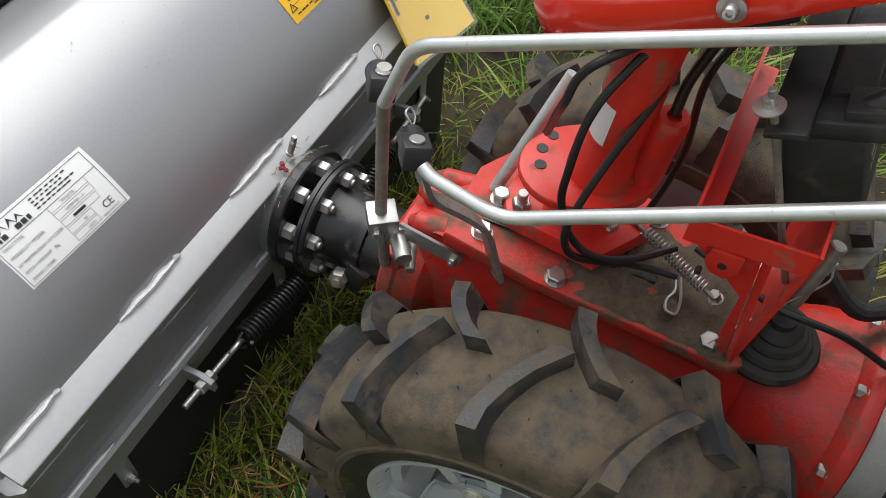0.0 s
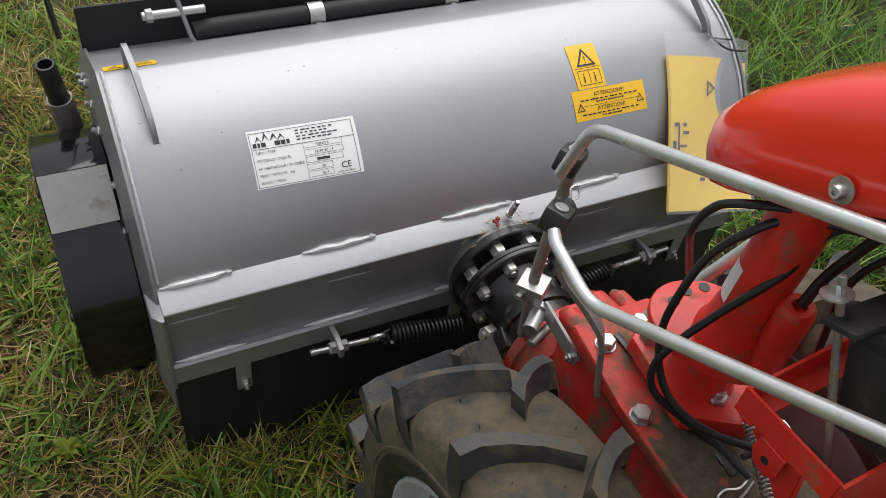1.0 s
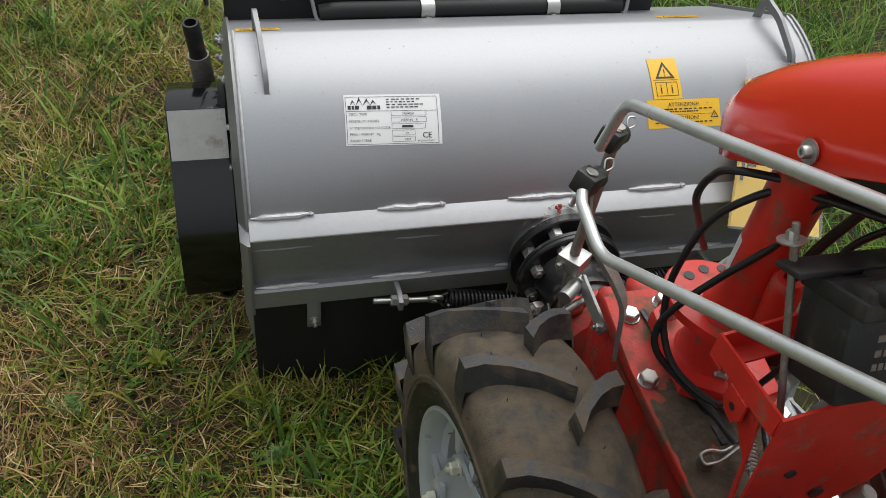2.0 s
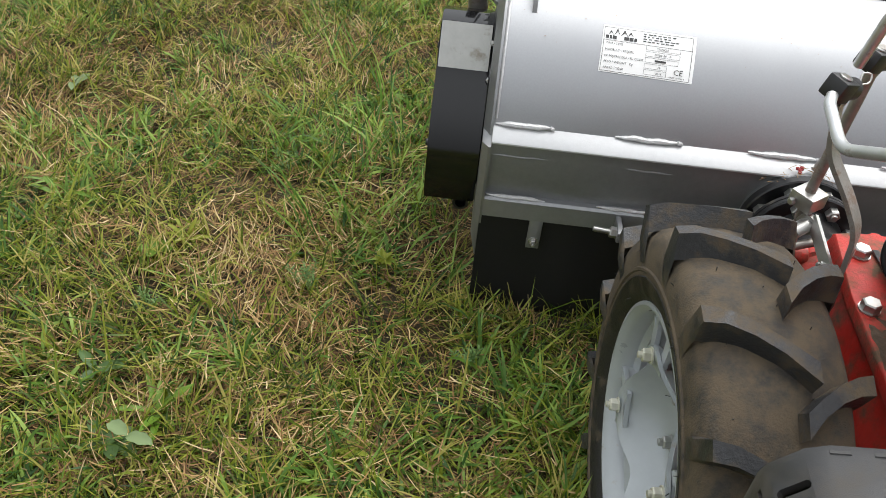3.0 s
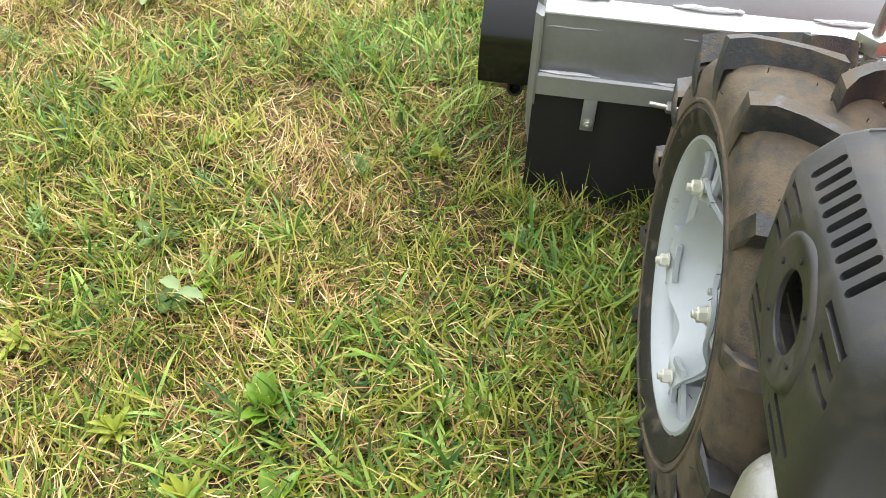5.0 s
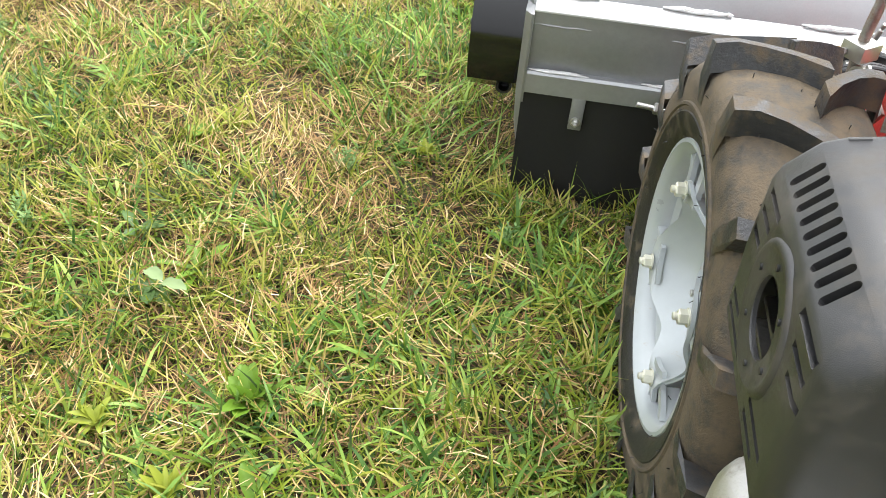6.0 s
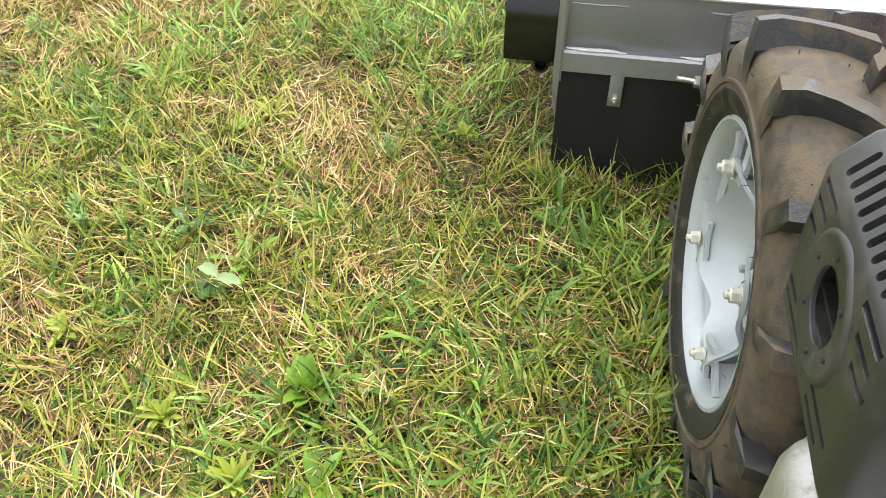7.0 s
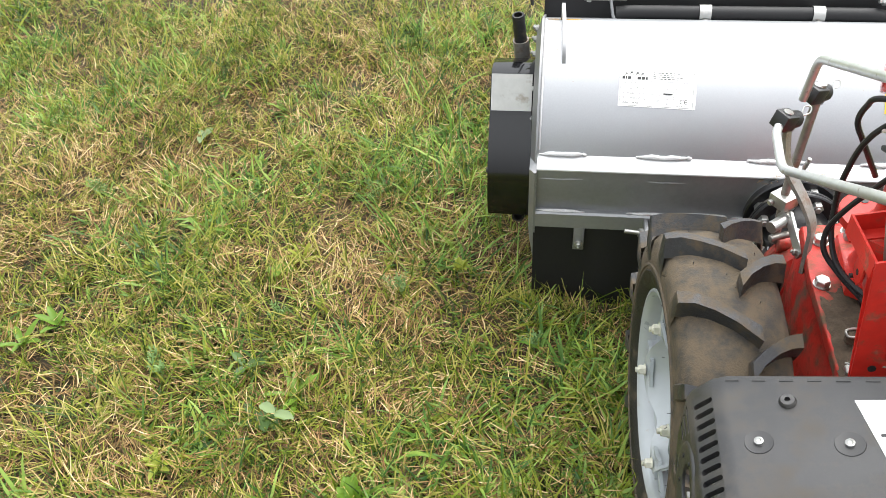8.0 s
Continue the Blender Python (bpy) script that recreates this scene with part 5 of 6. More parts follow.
def on_top(x, y, lift=0.0):
    """A point on the sloping top of the cowl."""
    return V(x, y, EZ1 + 0.30 * (x - EX0 - 0.034) + lift)


TOPN = V(-0.287, 0, 0.958)


def cowl_solid(g):
    b = bmesh.new()
    rings(b, [cowl_sec(EY1 - g, 0.010 + g), cowl_sec(EY1 - 0.004 - g, 0.003 + g), cowl_sec(EY1 - 0.012 - g, g), cowl_sec(EY0 + 0.018 + g, g), cowl_sec(EY0 + 0.010 + g, 0.002 + g), cowl_sec(EY0 + 0.004 + g, 0.006 + g), cowl_sec(EY0 + 0.001 + g, 0.011 + g), cowl_sec(EY0 + g, 0.017 + g)])
    bmesh.ops.recalc_face_normals(b, faces=b.faces[:])
    return b


cutters = cowl_solid(0.003)
bmesh.ops.translate(cutters, vec=(0, 0, -0.004), verts=cutters.verts[:])
nrm = V(-0.030, 0, 0.030 * 0.9).normalized()
tang = V(0.70, 0, 0.66).normalized()
for k in range(9):
    y = -0.764 - 0.0129 * k
    c = V(EX0 + 0.0135, y, EZ1 - 0.0165)
    pts = []
    for s_, e in ((1, 1), (-1, -1)):
        for q in range(7):
            a = radians(-90 + 30 * q) if s_ > 0 else radians(90 + 30 * q)
            pts.append((e * 0.0085 + 0.0032 * math.cos(a), 0.0032 * math.sin(a)))
    rings(cutters, [[c + tang * u + V(0, v, 0) - nrm * 0.007 for u, v in pts], [c + tang * u + V(0, v, 0) + nrm * 0.006 for u, v in pts]])
for y0, y1, z0 in ((-0.752, -0.784, 0.556), (-0.749, -0.775, 0.540), (-0.747, -0.768, 0.523), (-0.748, -0.775, 0.468), (-0.747, -0.804, 0.455), (-0.748, -0.804, 0.442), (-0.863, -0.902, 0.560), (-0.872, -0.902, 0.545), (-0.880, -0.907, 0.530), (-0.846, -0.893, 0.469), (-0.843, -0.880, 0.454)):
    box(cutters, (EX0 - 0.01, y1, z0 - 0.0027), (EX0 + 0.008, y0, z0 + 0.0027))
cyl(cutters, (EX0 - 0.01, SY, SZ), (EX0 + 0.008, SY, SZ), 0.0255, n=40)
cutter = new("cutter", finish(cutters, "cutter", M_COVER, 0))
cowl = part("engine_cowl", cowl_solid(0.0), M_COVER, tractor, "dark grey moulded plastic engine cowl with vent slots", 28)
md = cowl.modifiers.new("cut", "BOOLEAN")
md.operation, md.solver, md.object = "DIFFERENCE", "EXACT", cutter
md.use_self = True
bpy.context.view_layer.update()
cut_mesh = bpy.data.meshes.new_from_object(cowl.evaluated_get(bpy.context.evaluated_depsgraph_get()))
cowl.modifiers.clear()
cowl.data = cut_mesh
cut_mesh.shade_smooth()
cut_mesh.set_sharp_from_angle(angle=radians(28))
bpy.data.objects.remove(cutter)
part("starter_ring", lathe(bmesh.new(), (EX0, SY, SZ), (-1, 0, 0), [(-0.002, 0.0490), (0.0006, 0.0478), (0.0020, 0.0460), (0.0026, 0.0440), (0.0022, 0.0420), (0.0012, 0.039), (0.0010, 0.0285), (0.0002, 0.0262), (-0.003, 0.0255)], 44, closed=True), M_COVER, cowl)
# ring holes shown by black studs coloured like their shaded inside
for k in range(6):
    a = radians(60 * k + 20)
    part("small_hole_shade", cyl(bmesh.new(), (EX0, SY + 0.0345 * math.cos(a), SZ + 0.0345 * math.sin(a)), (EX0 - 0.0026, SY + 0.0345 * math.cos(a), SZ + 0.0345 * math.sin(a)), 0.0022, n=12), M_INK_HOLE, cowl)
for x, y in ((-0.214, -0.822), (-0.141, -0.833)):
    p = on_top(x, y)
    dish = part("screw_dish", lathe(bmesh.new(), p, TOPN, [(-0.001, 0.0135), (0.0007, 0.0128), (0.0004, 0.010), (0.0003, 0.004)], 28), M_PLASTIC, cowl)
    part("screw", lathe(bmesh.new(), p, TOPN, [(0, 0.0045), (0.0030, 0.0043), (0.0037, 0.0026), (0.0026, 0.0013)], 18), M_ZINC, dish)
# louvres as black bars that paint the slots' inner shade
for k in range(9):
    x = -0.228 + 0.024 * k
    y = EY1 - 0.17 * max(0.0, x - EX0 - 0.034) - 0.011
    part("louvre_slot_shade", sweep(bmesh.new(), [on_top(x - 0.006, y, -0.0012), on_top(x + 0.006, y - 0.002, -0.0012)], 0.0021, 6), M_INK_HOLE, cowl)
part("boss", lathe(bmesh.new(), on_top(-0.183, -0.779), TOPN, [(-0.001, 0.0085), (0.002, 0.0080), (0.004, 0.0064), (0.004, 0.0028), (-0.0005, 0.0026)], 24), M_COVER, cowl)


def on_label(pts, lo, hi):
    b = bmesh.new()
    rings(b, [[on_top(x, y, lo) for x, y in pts], [on_top(x, y, hi) for x, y in pts]])
    return b


lab = part("caution_label", on_label([(-0.128, -0.786), (-0.05, -0.796), (-0.05, -0.92), (-0.105, -0.92)], -0.0005, 0.0008), M_WHITE, cowl, "white caution label with yellow field")
part("yellow_field", on_label([(-0.100, -0.792), (-0.052, -0.798), (-0.052, -0.822), (-0.097, -0.816)], 0.0008, 0.0014), M_YELLOW, lab)
for k in range(9):
    y = -0.826 - 0.008 * k
    for q in range(5):
        x = -0.116 + 0.0022 * k + q * 0.010
        part("printed_bar", on_label([(x, y), (x + random.uniform(0.004, 0.0085), y), (x + 0.0075, y - 0.003), (x, y - 0.003)], 0.0008, 0.0013), M_INK_HOLE, lab)

# cables and hoses
set_origin(UPPER)
def cable(pts, r=0.0042, mat=None, label="black control cable"):
    return part("cable", sweep(bmesh.new(), smooth_path(pts, 9), r, 10), mat or M_HOSE, tractor, label)


cable([(0.06, -0.47, 0.72), (0.016, -0.387, 0.690), (-0.010, -0.362, 0.660), (-0.028, -0.349, 0.620), (-0.037, -0.346, 0.565), (-0.037, -0.347, 0.520), (-0.034, -0.363, 0.475), (-0.023, -0.389, 0.445), (0.002, -0.424, 0.432), (0.040, -0.462, 0.432)], 0.0040)
cable([(0.07, -0.46, 0.72), (0.037, -0.405, 0.690), (0.020, -0.393, 0.630), (-0.007, -0.375, 0.570), (-0.028, -0.364, 0.525), (-0.041, -0.359, 0.485), (-0.040, -0.370, 0.455), (-0.017, -0.396, 0.432), (0.007, -0.430, 0.420), (0.019, -0.474, 0.415)], 0.0040)
cable([(0.03, -0.40, 0.705), (-0.025, -0.352, 0.690), (-0.033, -0.334, 0.668), (-0.035, -0.328, 0.640), (-0.014, -0.318, 0.600), (0.02, -0.305, 0.54)], 0.0040)
cable([(0.060, -0.43, 0.71), (0.050, -0.412, 0.640), (0.042, -0.410, 0.600)], 0.0052)
cable([(0.085, -0.46, 0.72), (0.065, -0.425, 0.640), (0.080, -0.430, 0.52), (0.070, -0.420, 0.44), (0.062, -0.412, 0.422)], 0.0038)
cable([(0.035, -0.480, 0.45), (0.010, -0.535, 0.455), (0.000, -0.575, 0.455), (0.012, -0.640, 0.44), (0.030, -0.70, 0.40), (0.05, -0.76, 0.36)], 0.0038)
cable([(0.09, -0.60, 0.44), (0.085, -0.66, 0.40), (0.12, -0.72, 0.42), (0.14, -0.80, 0.43)], 0.010, M_BRAID, "thick braided black hose")
part("guard_tube", cyl(bmesh.new(), (0.055, -0.250, 0.385), (0.110, -0.296, 0.54), 0.0075, n=18), M_TUBE, tractor)
set_origin(V(0, 0, 0))

# ---------------------------------------------------------------- grass
def leaf_material(name, stops, rough=0.55, trans=0.35, tuft=0.0, patch=0.25):
    """Blade colours by blade, by tuft and by patch, on a thin two-sided leaf."""
    m = bpy.data.materials.new(name)
    m.use_nodes = True
    t = m.node_tree
    N, L = t.nodes, t.links
    b = N["Principled BSDF"]
    geo = N.new("ShaderNodeNewGeometry")
    co = N.new("ShaderNodeTexCoord")
    total = geo.outputs["Random Per Island"]
    for scale, detail, amount in ((2.6, 4.0, patch), (24.0, 2.0, tuft)):
        nz = N.new("ShaderNodeTexNoise")
        nz.inputs["Scale"].default_value = scale
        nz.inputs["Detail"].default_value = detail
        L.new(co.outputs["Object"], nz.inputs["Vector"])
        mr = N.new("ShaderNodeMapRange")
        mr.inputs["From Min"].default_value, mr.inputs["From Max"].default_value = 0.3, 0.7
        mr.inputs["To Min"].default_value, mr.inputs["To Max"].default_value = -amount, amount
        L.new(nz.outputs["Fac"], mr.inputs["Value"])
        ad = N.new("ShaderNodeMath")
        ad.operation = "ADD"
        L.new(total, ad.inputs[0])
        L.new(mr.outputs[0], ad.inputs[1])
        total = ad.outputs[0]
    ramp = N.new("ShaderNodeValToRGB")
    el = ramp.color_ramp.elements
    while len(el) < len(stops):
        el.new(0.5)
    for e, (p, c) in zip(el, stops):
        e.position, e.color = p, (*c, 1)
    L.new(total, ramp.inputs[0])
    L.new(ramp.outputs[0], b.inputs["Base Color"])
    b.inputs["Roughness"].default_value = rough
    b.inputs["Specular IOR Level"].default_value = 0.35
    tr = N.new("ShaderNodeBsdfTranslucent")
    L.new(ramp.outputs[0], tr.inputs["Color"])
    mx = N.new("ShaderNodeMixShader")
    mx.inputs[0].default_value = trans
    L.new(b.outputs[0], mx.inputs[1])
    L.new(tr.outputs[0], mx.inputs[2])
    L.new(mx.outputs[0], N["Material Output"].inputs["Surface"])
    return m


M_GREEN = leaf_material("green_grass_blade", [(0.0, (0.030, 0.062, 0.008)), (0.25, (0.098, 0.160, 0.014)), (0.5, (0.210, 0.270, 0.024)), (0.75, (0.330, 0.350, 0.052)), (1.0, (0.490, 0.420, 0.130))], 0.42, 0.4, 0.25, 0.2)
M_LUSH = leaf_material("lush_grass_blade", [(0.0, (0.040, 0.105, 0.022)), (0.5, (0.135, 0.260, 0.040)), (1.0, (0.340, 0.480, 0.100))], 0.38, 0.4, 0.2, 0.2)
M_STRAW = leaf_material("dry_grass_blade", [(0.0, (0.150, 0.074, 0.026)), (0.35, (0.345, 0.195, 0.074)), (0.7, (0.530, 0.365, 0.165)), (1.0, (0.710, 0.565, 0.320))], 0.6, 0.2, 0.15, 0.2)
M_THATCH = leaf_material("dead_grass_mat", [(0.0, (0.050, 0.030, 0.011)), (0.5, (0.140, 0.085, 0.030)), (1.0, (0.270, 0.180, 0.072))], 0.75, 0.1, 0.15, 0.2)
M_LEAF = leaf_material("broad_weed_leaf", [(0.0, (0.085, 0.170, 0.016)), (0.5, (0.130, 0.235, 0.024)), (1.0, (0.220, 0.320, 0.045))], 0.4, 0.3)
M_PALE = leaf_material("pale_leaf_underside", [(0.0, (0.150, 0.215, 0.090)), (1.0, (0.230, 0.300, 0.140))], 0.5, 0.2)
M_DARKLEAF = leaf_material("dark_weed_leaf", [(0.0, (0.055, 0.110, 0.030)), (1.0, (0.095, 0.160, 0.045))], 0.4, 0.2)
M_YOUNG = leaf_material("yellow_green_leaf", [(0.0, (0.210, 0.280, 0.030)), (1.0, (0.370, 0.390, 0.060))], 0.45, 0.35)
M_FEATHER = leaf_material("feathery_leaf", [(0.0, (0.110, 0.210, 0.060)), (1.0, (0.220, 0.330, 0.110))], 0.5, 0.3)
rng = np.random.default_rng(7)


def blades(name, x, y, length, width, lean, curl, label, mat, z_lift=0.0, heading=None):
    """Thin tapered blades, each bending over, as one mesh."""
    n = len(x)
    h = rng.uniform(0, math.tau, n) if heading is None else heading
    dx, dy = np.cos(h), np.sin(h)
    bend = rng.normal(0, 0.35, n)
    roll = rng.uniform(-0.6, 0.6, n)
    px, py = -dy * np.cos(roll), dx * np.cos(roll)
    pz = np.sin(roll)
    z0 = SOIL_Z + 0.018 * np.sin(x * 5.1 + 1.0) * np.cos(y * 4.3) * 0.6 + z_lift
    verts = np.zeros((n, 7, 3), np.float32)
    k = 0
    for f, wf in ((0.0, 0.65), (0.40, 1.0), (0.75, 0.74), (1.0, 0.0)):
        out = length * f * np.sin(lean + curl * f * 0.5)
        up = length * f * np.cos(lean + curl * f * 0.5)
        off = bend * length * f * f * 0.6
        cx, cy, cz = x + dx * out - dy * off, y + dy * out + dx * off, z0 + np.maximum(up, 0.004 + 0 * up)
        w = width * wf * 0.5
        if wf > 0:
            for s in (-1, 1):
                verts[:, k, 0], verts[:, k, 1], verts[:, k, 2] = cx + s * px * w, cy + s * py * w, cz + s * pz * w
                k += 1
        else:
            verts[:, k, 0], verts[:, k, 1], verts[:, k, 2] = cx, cy, cz
    base = (np.arange(n) * 7)[:, None]
    loops = np.concatenate([base + np.array([[0, 1, 3, 2]]), base + np.array([[2, 3, 5, 4]]), base + np.array([[4, 5, 6]])], axis=1).astype(np.int32)
    me = bpy.data.meshes.new(name)
    me.vertices.add(n * 7)
    me.vertices.foreach_set("co", verts.ravel())
    me.loops.add(n * 11)
    me.loops.foreach_set("vertex_index", loops.ravel())
    me.polygons.add(n * 3)
    starts = (np.arange(n) * 11)[:, None] + np.array([[0, 4, 8]])
    me.polygons.foreach_set("loop_start", starts.ravel().astype(np.int32))
    me.update(calc_edges=True)
    me.materials.append(mat)
    me.shade_smooth()
    return tagged(new(name, me), label, "grass", "", "stuff")


def field(x, y, s, seed):
    """Smooth random variation from 0 to 1 over the meadow, at three sizes."""
    table = np.random.default_rng(seed).uniform(0, 1, (128, 128))
    total = 0.0
    for octave, gain in ((1.0, 0.55), (2.3, 0.30), (5.1, 0.15)):
        u, v = (x + 50) * s * octave, (y + 50) * s * octave
        i, j = np.floor(u).astype(int), np.floor(v).astype(int)
        fu, fv = u - i, v - j
        fu, fv = fu * fu * (3 - 2 * fu), fv * fv * (3 - 2 * fv)
        a, b = table[i % 128, j % 128], table[(i + 1) % 128, j % 128]
        c, d = table[i % 128, (j + 1) % 128], table[(i + 1) % 128, (j + 1) % 128]
        total = total + gain * (a * (1 - fu) * (1 - fv) + b * fu * (1 - fv) + c * (1 - fu) * fv + d * fu * fv)
    return np.clip((total - 0.5) * 1.9 + 0.5, 0, 1)


def clear_of_machine(x, y):
    """Nothing grows through the mower or the tyres."""
    keep = ~((x > XL - 0.01) & (x < XR) & (y > 0.012) & (y < 0.46))
    keep &= ~((np.abs(x + 0.193) < 0.062) & (np.abs(y - WY) < 0.12))
    return keep & ~((np.abs(x - 0.285) < 0.062) & (np.abs(y - WY) < 0.12))


def scatter(n, area, fade=0.0):
    """Random places; with fade the density thins out softly towards the area's borders."""
    x0, x1, y0, y1 = area
    x, y = rng.uniform(x0, x1, n), rng.uniform(y0, y1, n)
    keep = clear_of_machine(x, y)
    if fade:
        rim = np.minimum(np.minimum(x - x0, x1 - x), np.minimum(y - y0, y1 - y)) + 0.5 * fade * (field(x, y, 1.3, 77) - 0.5)
        keep &= rng.uniform(0, 1, n) < np.clip(rim / fade, 0, 1)
    return x[keep], y[keep]


NEAR, ALL = (-2.7, 0.25, -1.75, 1.9), (-4.4, 4.2, -3.6, 4.8)


def tufts(count, area, fade, per, spread, length, width, lean, swirl, label, mat, dense, name="grass"):
    """Blades standing in tufts that share a lean; dense(x, y) thins them out and shortens them."""
    cx, cy = scatter(count, area, fade)
    p = dense(cx, cy)
    k = rng.uniform(0, 1, len(cx)) < p
    cx, cy, p = cx[k], cy[k], p[k]
    way, tall = rng.uniform(0, math.tau, len(cx)), rng.uniform(0.7, 1.25, len(cx)) * (0.75 + 0.4 * p)
    m = len(cx) * per
    x, y = np.repeat(cx, per) + rng.normal(0, spread, m), np.repeat(cy, per) + rng.normal(0, spread, m)
    h = np.repeat(way, per) + rng.normal(0, swirl, m)
    ln = rng.uniform(*length, m) * np.repeat(tall, per)
    k = clear_of_machine(x, y)
    x, y, h, ln = x[k], y[k], h[k], ln[k]
    m = len(x)
    return blades(name, x, y, ln, rng.uniform(*width, m), rng.uniform(*lean, m), rng.uniform(0.2, 1.3, m), label, mat, 0.0, h)


def green_share(x, y):
    return 0.50 + 0.50 * field(x, y, 3.2, 5)


def lush_share(x, y):
    return np.clip(field(x, y, 4.6, 11) * 1.7 - 0.45, 0, 1)


tufts(18500, NEAR, 0.7, 8, 0.011, (0.030, 0.078), (0.0018, 0.0042), (0.10, 1.10), 0.9, "short fine green mown grass", M_GREEN, green_share)
tufts(14000, NEAR, 0.7, 7, 0.010, (0.035, 0.085), (0.0034, 0.0074), (0.25, 1.15), 0.7, "bright green grass tufts standing in the turf", M_LUSH, lush_share)
tufts(13000, ALL, 1.2, 7, 0.020, (0.04, 0.11), (0.0024, 0.0050), (0.2, 1.1), 1.0, "green meadow grass farther out", M_GREEN, green_share)


# longer grass left standing round the mower's front and to its far side
def long_share(x, y):
    beside = np.exp(-(((x + 0.72) / 0.20) ** 2 + ((y - 0.50) / 0.42) ** 2))
    beyond = np.clip((y - 0.75) / 0.9, 0, 1) * np.clip((x + 1.1) / 0.8, 0, 1)
    far_side = np.clip((x - 0.42) / 0.3, 0, 1) * np.clip((y + 1.2) / 0.8, 0, 1)
    edge_fade = np.clip((4.0 - np.hypot(x - 1.0, y - 1.0)) / 1.5, 0, 1)
    return np.clip(np.maximum(np.maximum(0.8 * beside, 0.7 * beyond), far_side), 0, 1) * edge_fade * (0.45 + 0.55 * field(x, y, 2.2, 31))


tufts(14000, (-1.6, 4.4, -1.3, 4.6), 1.0, 8, 0.026, (0.09, 0.22), (0.0024, 0.0060), (0.10, 0.75), 0.9, "longer green grass round the mower", M_LUSH, long_share, "long_grass")

tufts(120, (-0.62, 0.45, -0.08, 0.0), 0.0, 8, 0.018, (0.05, 0.10), (0.0016, 0.0042), (0.05, 0.8), 1.2, "green grass standing against the rubber skirt", M_GREEN, lambda x, y: 0.9 + 0.0 * x)

# meadow going on all round, coarser with distance
r, a = 2.2 + np.abs(rng.normal(0, 5.5, 15000)), rng.uniform(0, math.tau, 15000)
x, y = np.repeat(r * np.cos(a), 8), np.repeat(r * np.sin(a), 8)
spread = 0.04 + 0.012 * np.hypot(x, y)
x, y = x + rng.normal(0, 1, len(x)) * spread, y + rng.normal(0, 1, len(x)) * spread
k = (np.hypot(x, y) > 2.2) & ~((x > -2.3) & (x < 0.3) & (y > -1.4) & (y < 1.6))
x, y = x[k], y[k]
blades("meadow_grass", x, y, rng.uniform(0.06, 0.15, len(x)), rng.uniform(0.005, 0.012, len(x)), rng.uniform(0.3, 1.1, len(x)), rng.uniform(0.3, 1.2, len(x)), "coarse green meadow grass all around", M_GREEN)


# dry straw, mostly lying, thickest where the green is thin
def straw(name, count, area, fade, length, width, lean, lift, label, mat, sharp):
    cx, cy = scatter(count, area, fade)
    p = field(cx, cy, 3.6, 21)
    k = rng.uniform(0, 1, len(cx)) < 0.34 + 0.55 * p ** sharp
    cx, cy = cx[k], cy[k]
    way = math.tau * field(cx, cy, 2.4, 41) * 1.5 + rng.normal(0, 0.9, len(cx))
    m = len(cx)
    return blades(name, cx, cy, rng.uniform(*length, m), rng.uniform(*width, m), rng.uniform(*lean, m), rng.uniform(-0.5, 0.5, m), label, mat, rng.uniform(*lift, m), way)


straw("dry_grass", 104000, NEAR, 0.7, (0.020, 0.060), (0.0010, 0.0026), (0.6, 1.5), (0.002, 0.032), "fine dry straw-coloured mown grass between the green", M_STRAW, 1.6)
straw("dry_grass", 45000, ALL, 1.6, (0.03, 0.09), (0.0010, 0.0024), (0.7, 1.5), (0.0, 0.035), "dry straw-coloured grass farther out", M_STRAW, 1.6)
straw("thatch", 100000, NEAR, 0.7, (0.03, 0.085), (0.0014, 0.0036), (1.2, 1.55), (0.0, 0.018), "matted brown dead grass close to the soil", M_THATCH, 0.7)


def leaf(parent, root, heading, length, width, tilt, curl, mat, wave=0.15, seed=0.0, blunt=0.7):
    """One broad leaf: folded midrib, wavy margin, bending over."""
    b = bmesh.new()
    rows = []
    for i in range(9):
        f = i / 8
        a = tilt + curl * f * 0.6
        half_w = width * 0.5 * math.sin(min(1.0, f * 0.93 + 0.07) * math.pi) ** blunt + 0.001
        c = root + V(math.cos(heading) * length * f * math.sin(a), math.sin(heading) * length * f * math.sin(a), length * f * math.cos(a))
        s = V(-math.sin(heading), math.cos(heading), 0)
        wav = wave * half_w * math.sin(f * 14 + seed)
        rows.append([b.verts.new(c - s * half_w + V(0, 0, half_w * 0.4 + wav)), b.verts.new(c - s * half_w * 0.5 + V(0, 0, half_w * 0.12)), b.verts.new(c), b.verts.new(c + s * half_w * 0.5 + V(0, 0, half_w * 0.12)), b.verts.new(c + s * half_w + V(0, 0, half_w * 0.4 - wav))])
    for p, q in zip(rows, rows[1:]):
        for i in range(4):
            b.faces.new((p[i], p[i + 1], q[i + 1], q[i]))
    return part("leaf", b, mat, parent, "", 80)


def rosette(x, y, n, length, width, seed, tilt=(0.5, 1.1), mat=None, lift=0.02, label="broad-leaved green weed rosette in the grass"):
    r = random.Random(seed)
    w = thing("weed", (x, y, SOIL_Z), label, "weed", "weeds in the grass")
    for k in range(n):
        leaf(w, V(x + r.uniform(-0.006, 0.006), y + r.uniform(-0.006, 0.006), SOIL_Z + lift), k * 2.4 + r.uniform(-0.4, 0.4), length * r.uniform(0.65, 1.1), width * r.uniform(0.7, 1.1), r.uniform(*tilt), r.uniform(0.2, 0.8), mat or M_LEAF, 0.15, k)
    return w


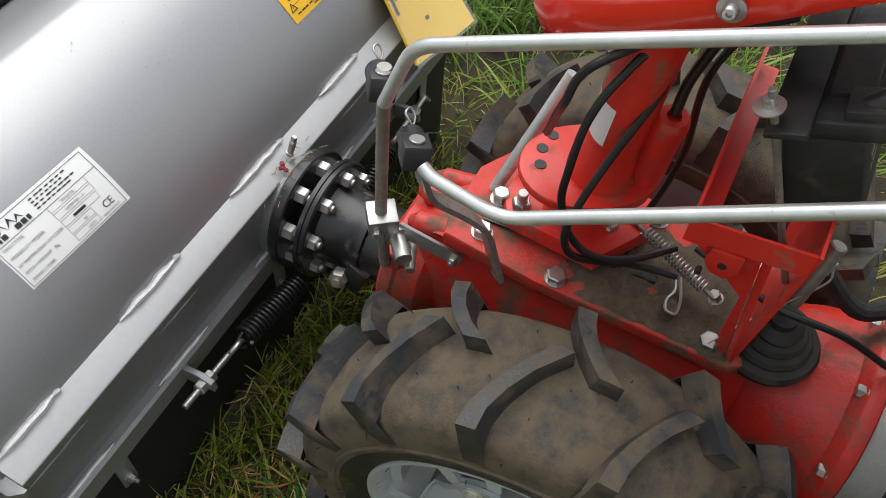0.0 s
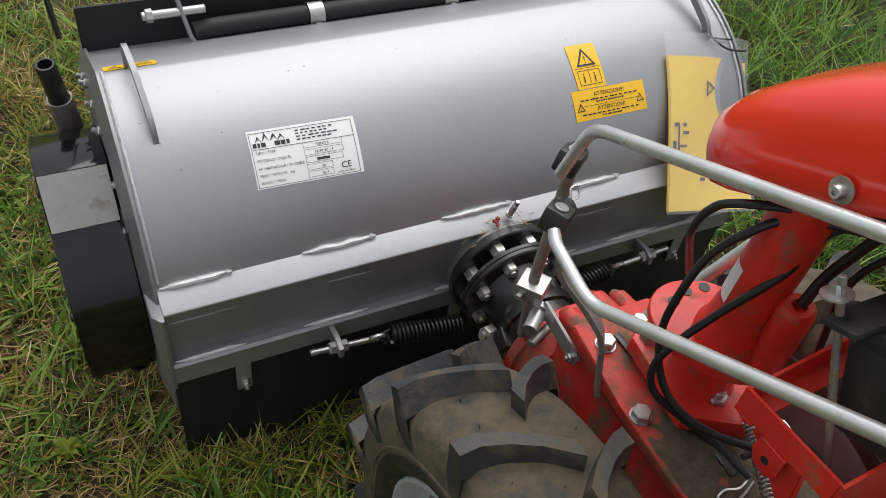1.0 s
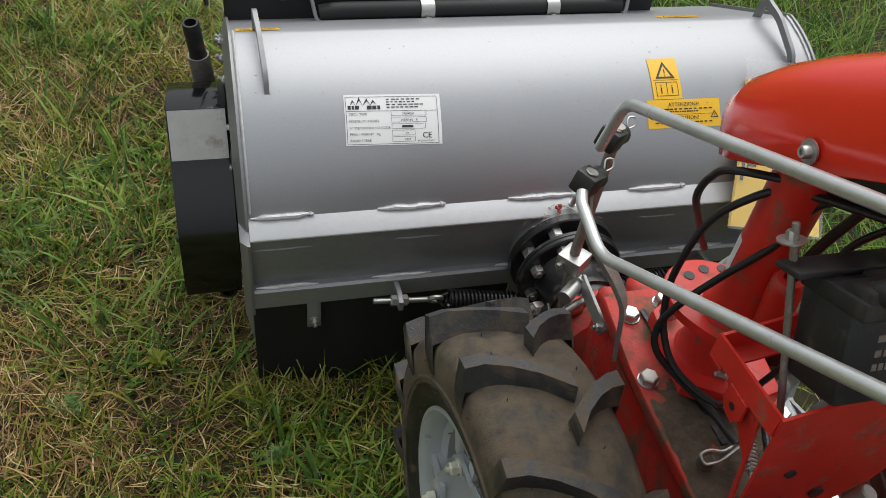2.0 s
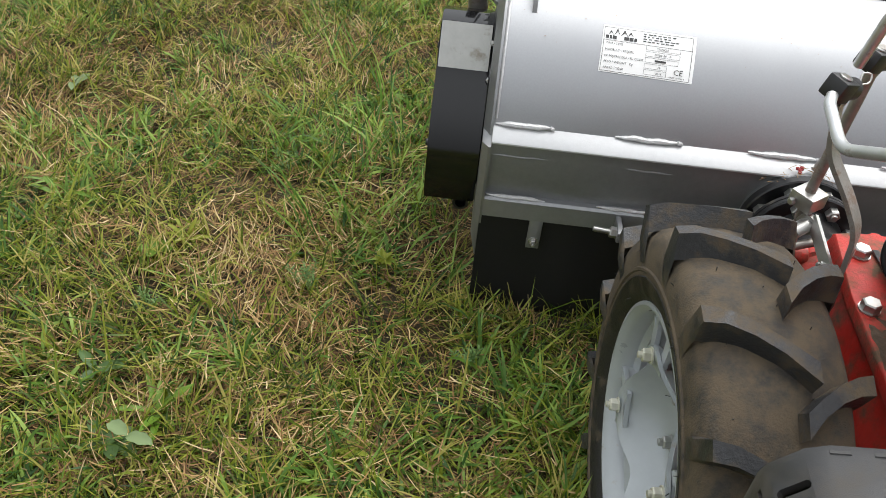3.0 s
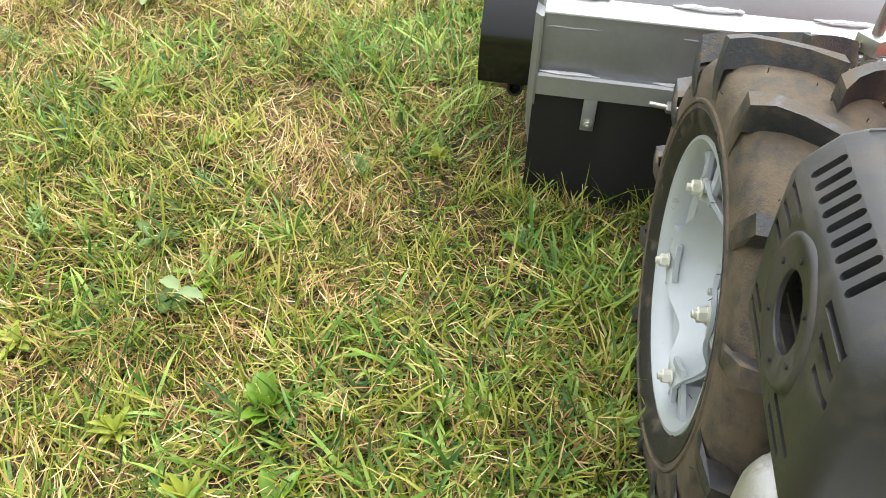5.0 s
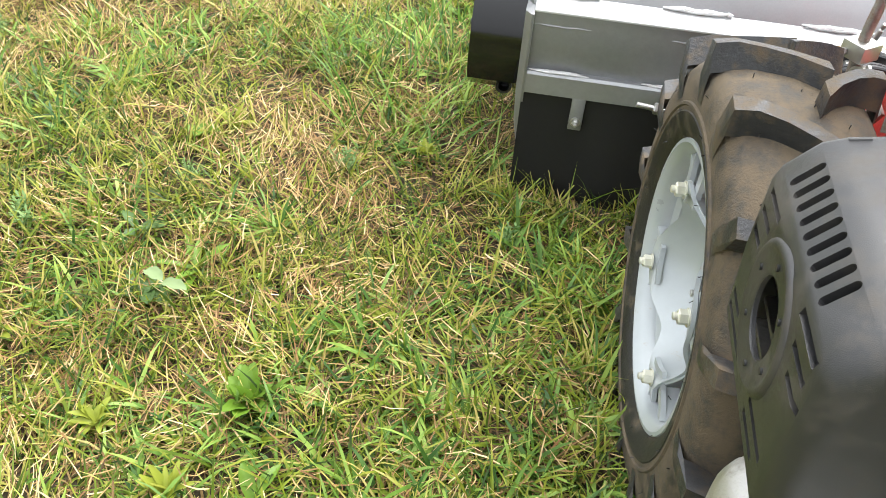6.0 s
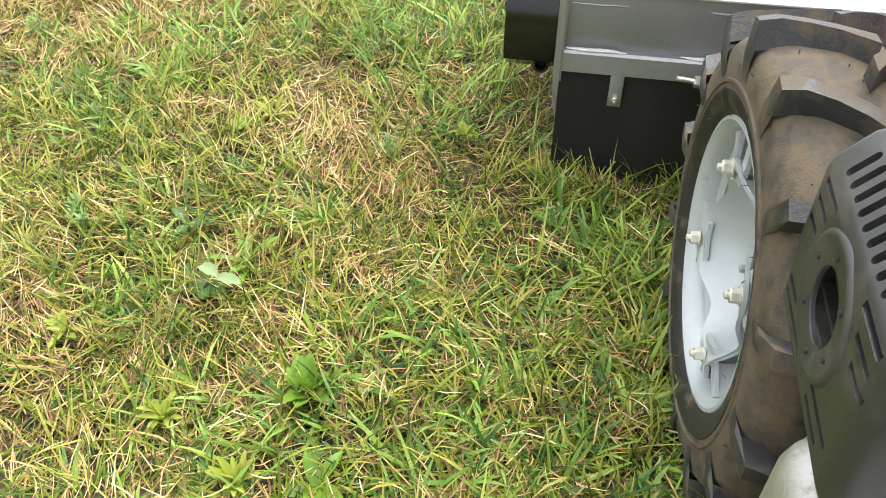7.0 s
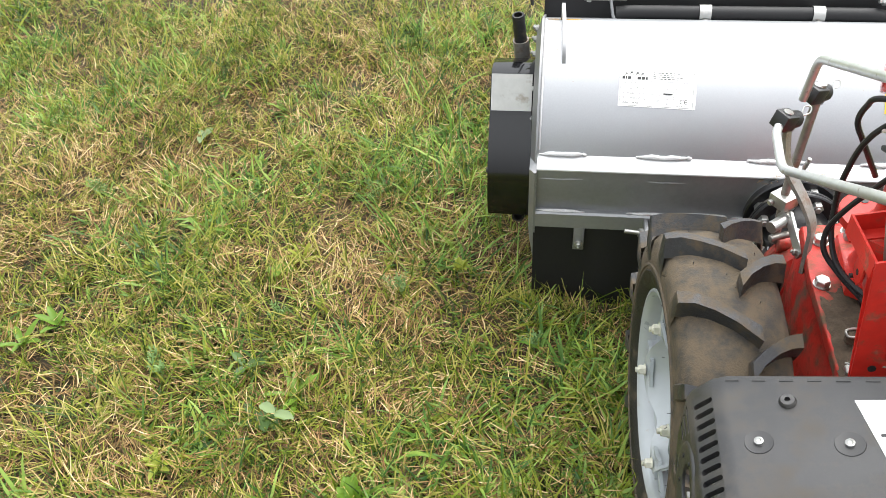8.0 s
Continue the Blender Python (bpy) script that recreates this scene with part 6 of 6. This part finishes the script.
def sprig(x, y, stems, height, seed, mat, label):
    """A small branching weed: thin stems set with rows of narrow leaflets."""
    r = random.Random(seed)
    w = thing("weed", (x, y, SOIL_Z), label, "weed", "weeds in the grass")
    for q in range(stems):
        h, tilt = r.uniform(0, math.tau), r.uniform(0.1, 0.9)
        top = height * r.uniform(0.6, 1.1)
        d = V(math.cos(h) * math.sin(tilt), math.sin(h) * math.sin(tilt), math.cos(tilt))
        o = V(x + r.uniform(-0.012, 0.012), y + r.uniform(-0.012, 0.012), SOIL_Z + 0.01)
        b = bmesh.new()
        sweep(b, [o, o + d * top * 0.5, o + d * top], 0.0008, 4)
        for k in range(16):
            f = 0.3 + 0.7 * k / 15
            c = o + d * top * f
            hh = k * 2.4 + r.uniform(-0.3, 0.3)
            out = (V(math.cos(hh), math.sin(hh), 0.25 + 0.5 * f)).normalized() * height * 0.24 * r.uniform(0.6, 1.1)
            s = out.cross(V(0, 0, 1)).normalized() * height * 0.030
            mid = c + out * 0.55 + V(0, 0, 0.002)
            b.faces.new([b.verts.new(p) for p in (c, mid - s, c + out, mid + s)])
        part("stem", b, mat, w, "", 80)
    return w


rosette(-0.735, -0.548, 12, 0.058, 0.021, 1, (0.15, 0.9), None, 0.018)
low_plant = rosette(-0.955, -0.385, 6, 0.055, 0.024, 2, (1.0, 1.35), M_DARKLEAF, 0.022, "dark green weed with two pale upturned leaves")
leaf(low_plant, V(-0.950, -0.375, 0.002), -0.55, 0.040, 0.020, 1.35, 0.2, M_PALE, 0.2, 1.0)
leaf(low_plant, V(-0.918, -0.392, 0.000), -0.25, 0.042, 0.019, 1.40, 0.2, M_PALE, 0.2, 2.0)
rosette(-0.905, -0.315, 9, 0.070, 0.011, 3, (0.4, 1.1), None, 0.012)
rosette(-0.685, -0.690, 6, 0.055, 0.020, 4, (0.8, 1.2), None, 0.022)
rosette(-1.025, -0.262, 3, 0.042, 0.020, 5, (1.0, 1.3), M_DARKLEAF, 0.03, "dark green broad leaves lying in the grass")
rosette(-1.030, 0.030, 5, 0.038, 0.022, 6, (0.7, 1.1), None, 0.025)
rosette(-1.400, 0.560, 4, 0.045, 0.022, 7, (0.7, 1.1), M_PALE, 0.03, "pale green broad leaves in the grass")
rosette(-1.478, -0.175, 6, 0.060, 0.015, 8, (0.4, 0.9))
rosette(-1.270, 0.165, 5, 0.080, 0.014, 9, (0.6, 1.1))
rosette(-1.535, -0.230, 6, 0.060, 0.013, 10, (0.6, 1.1))
for seed, (x, y, hgt) in enumerate(((-1.215, -0.285, 0.075), (-0.742, -0.003, 0.060), (-0.435, -0.143, 0.055), (-0.99, -0.10, 0.05), (-1.60, 0.30, 0.06), (-0.86, 0.33, 0.055))):
    sprig(x, y, 6, hgt, 60 + seed, M_FEATHER, "feathery pale green weed in the grass")
for seed, (x, y, hgt) in enumerate(((-0.785, -0.698, 0.065), (-0.915, -0.618, 0.055), (-0.990, 0.078, 0.070), (-0.62, 0.08, 0.05), (-1.12, -0.50, 0.05), (-0.60, -0.35, 0.045), (-1.33, 0.02, 0.055))):
    rosette(x, y, 14, hgt * 0.70, 0.0085, 80 + seed, (0.2, 1.1), M_YOUNG, 0.018, "small yellow-green weed in the grass")
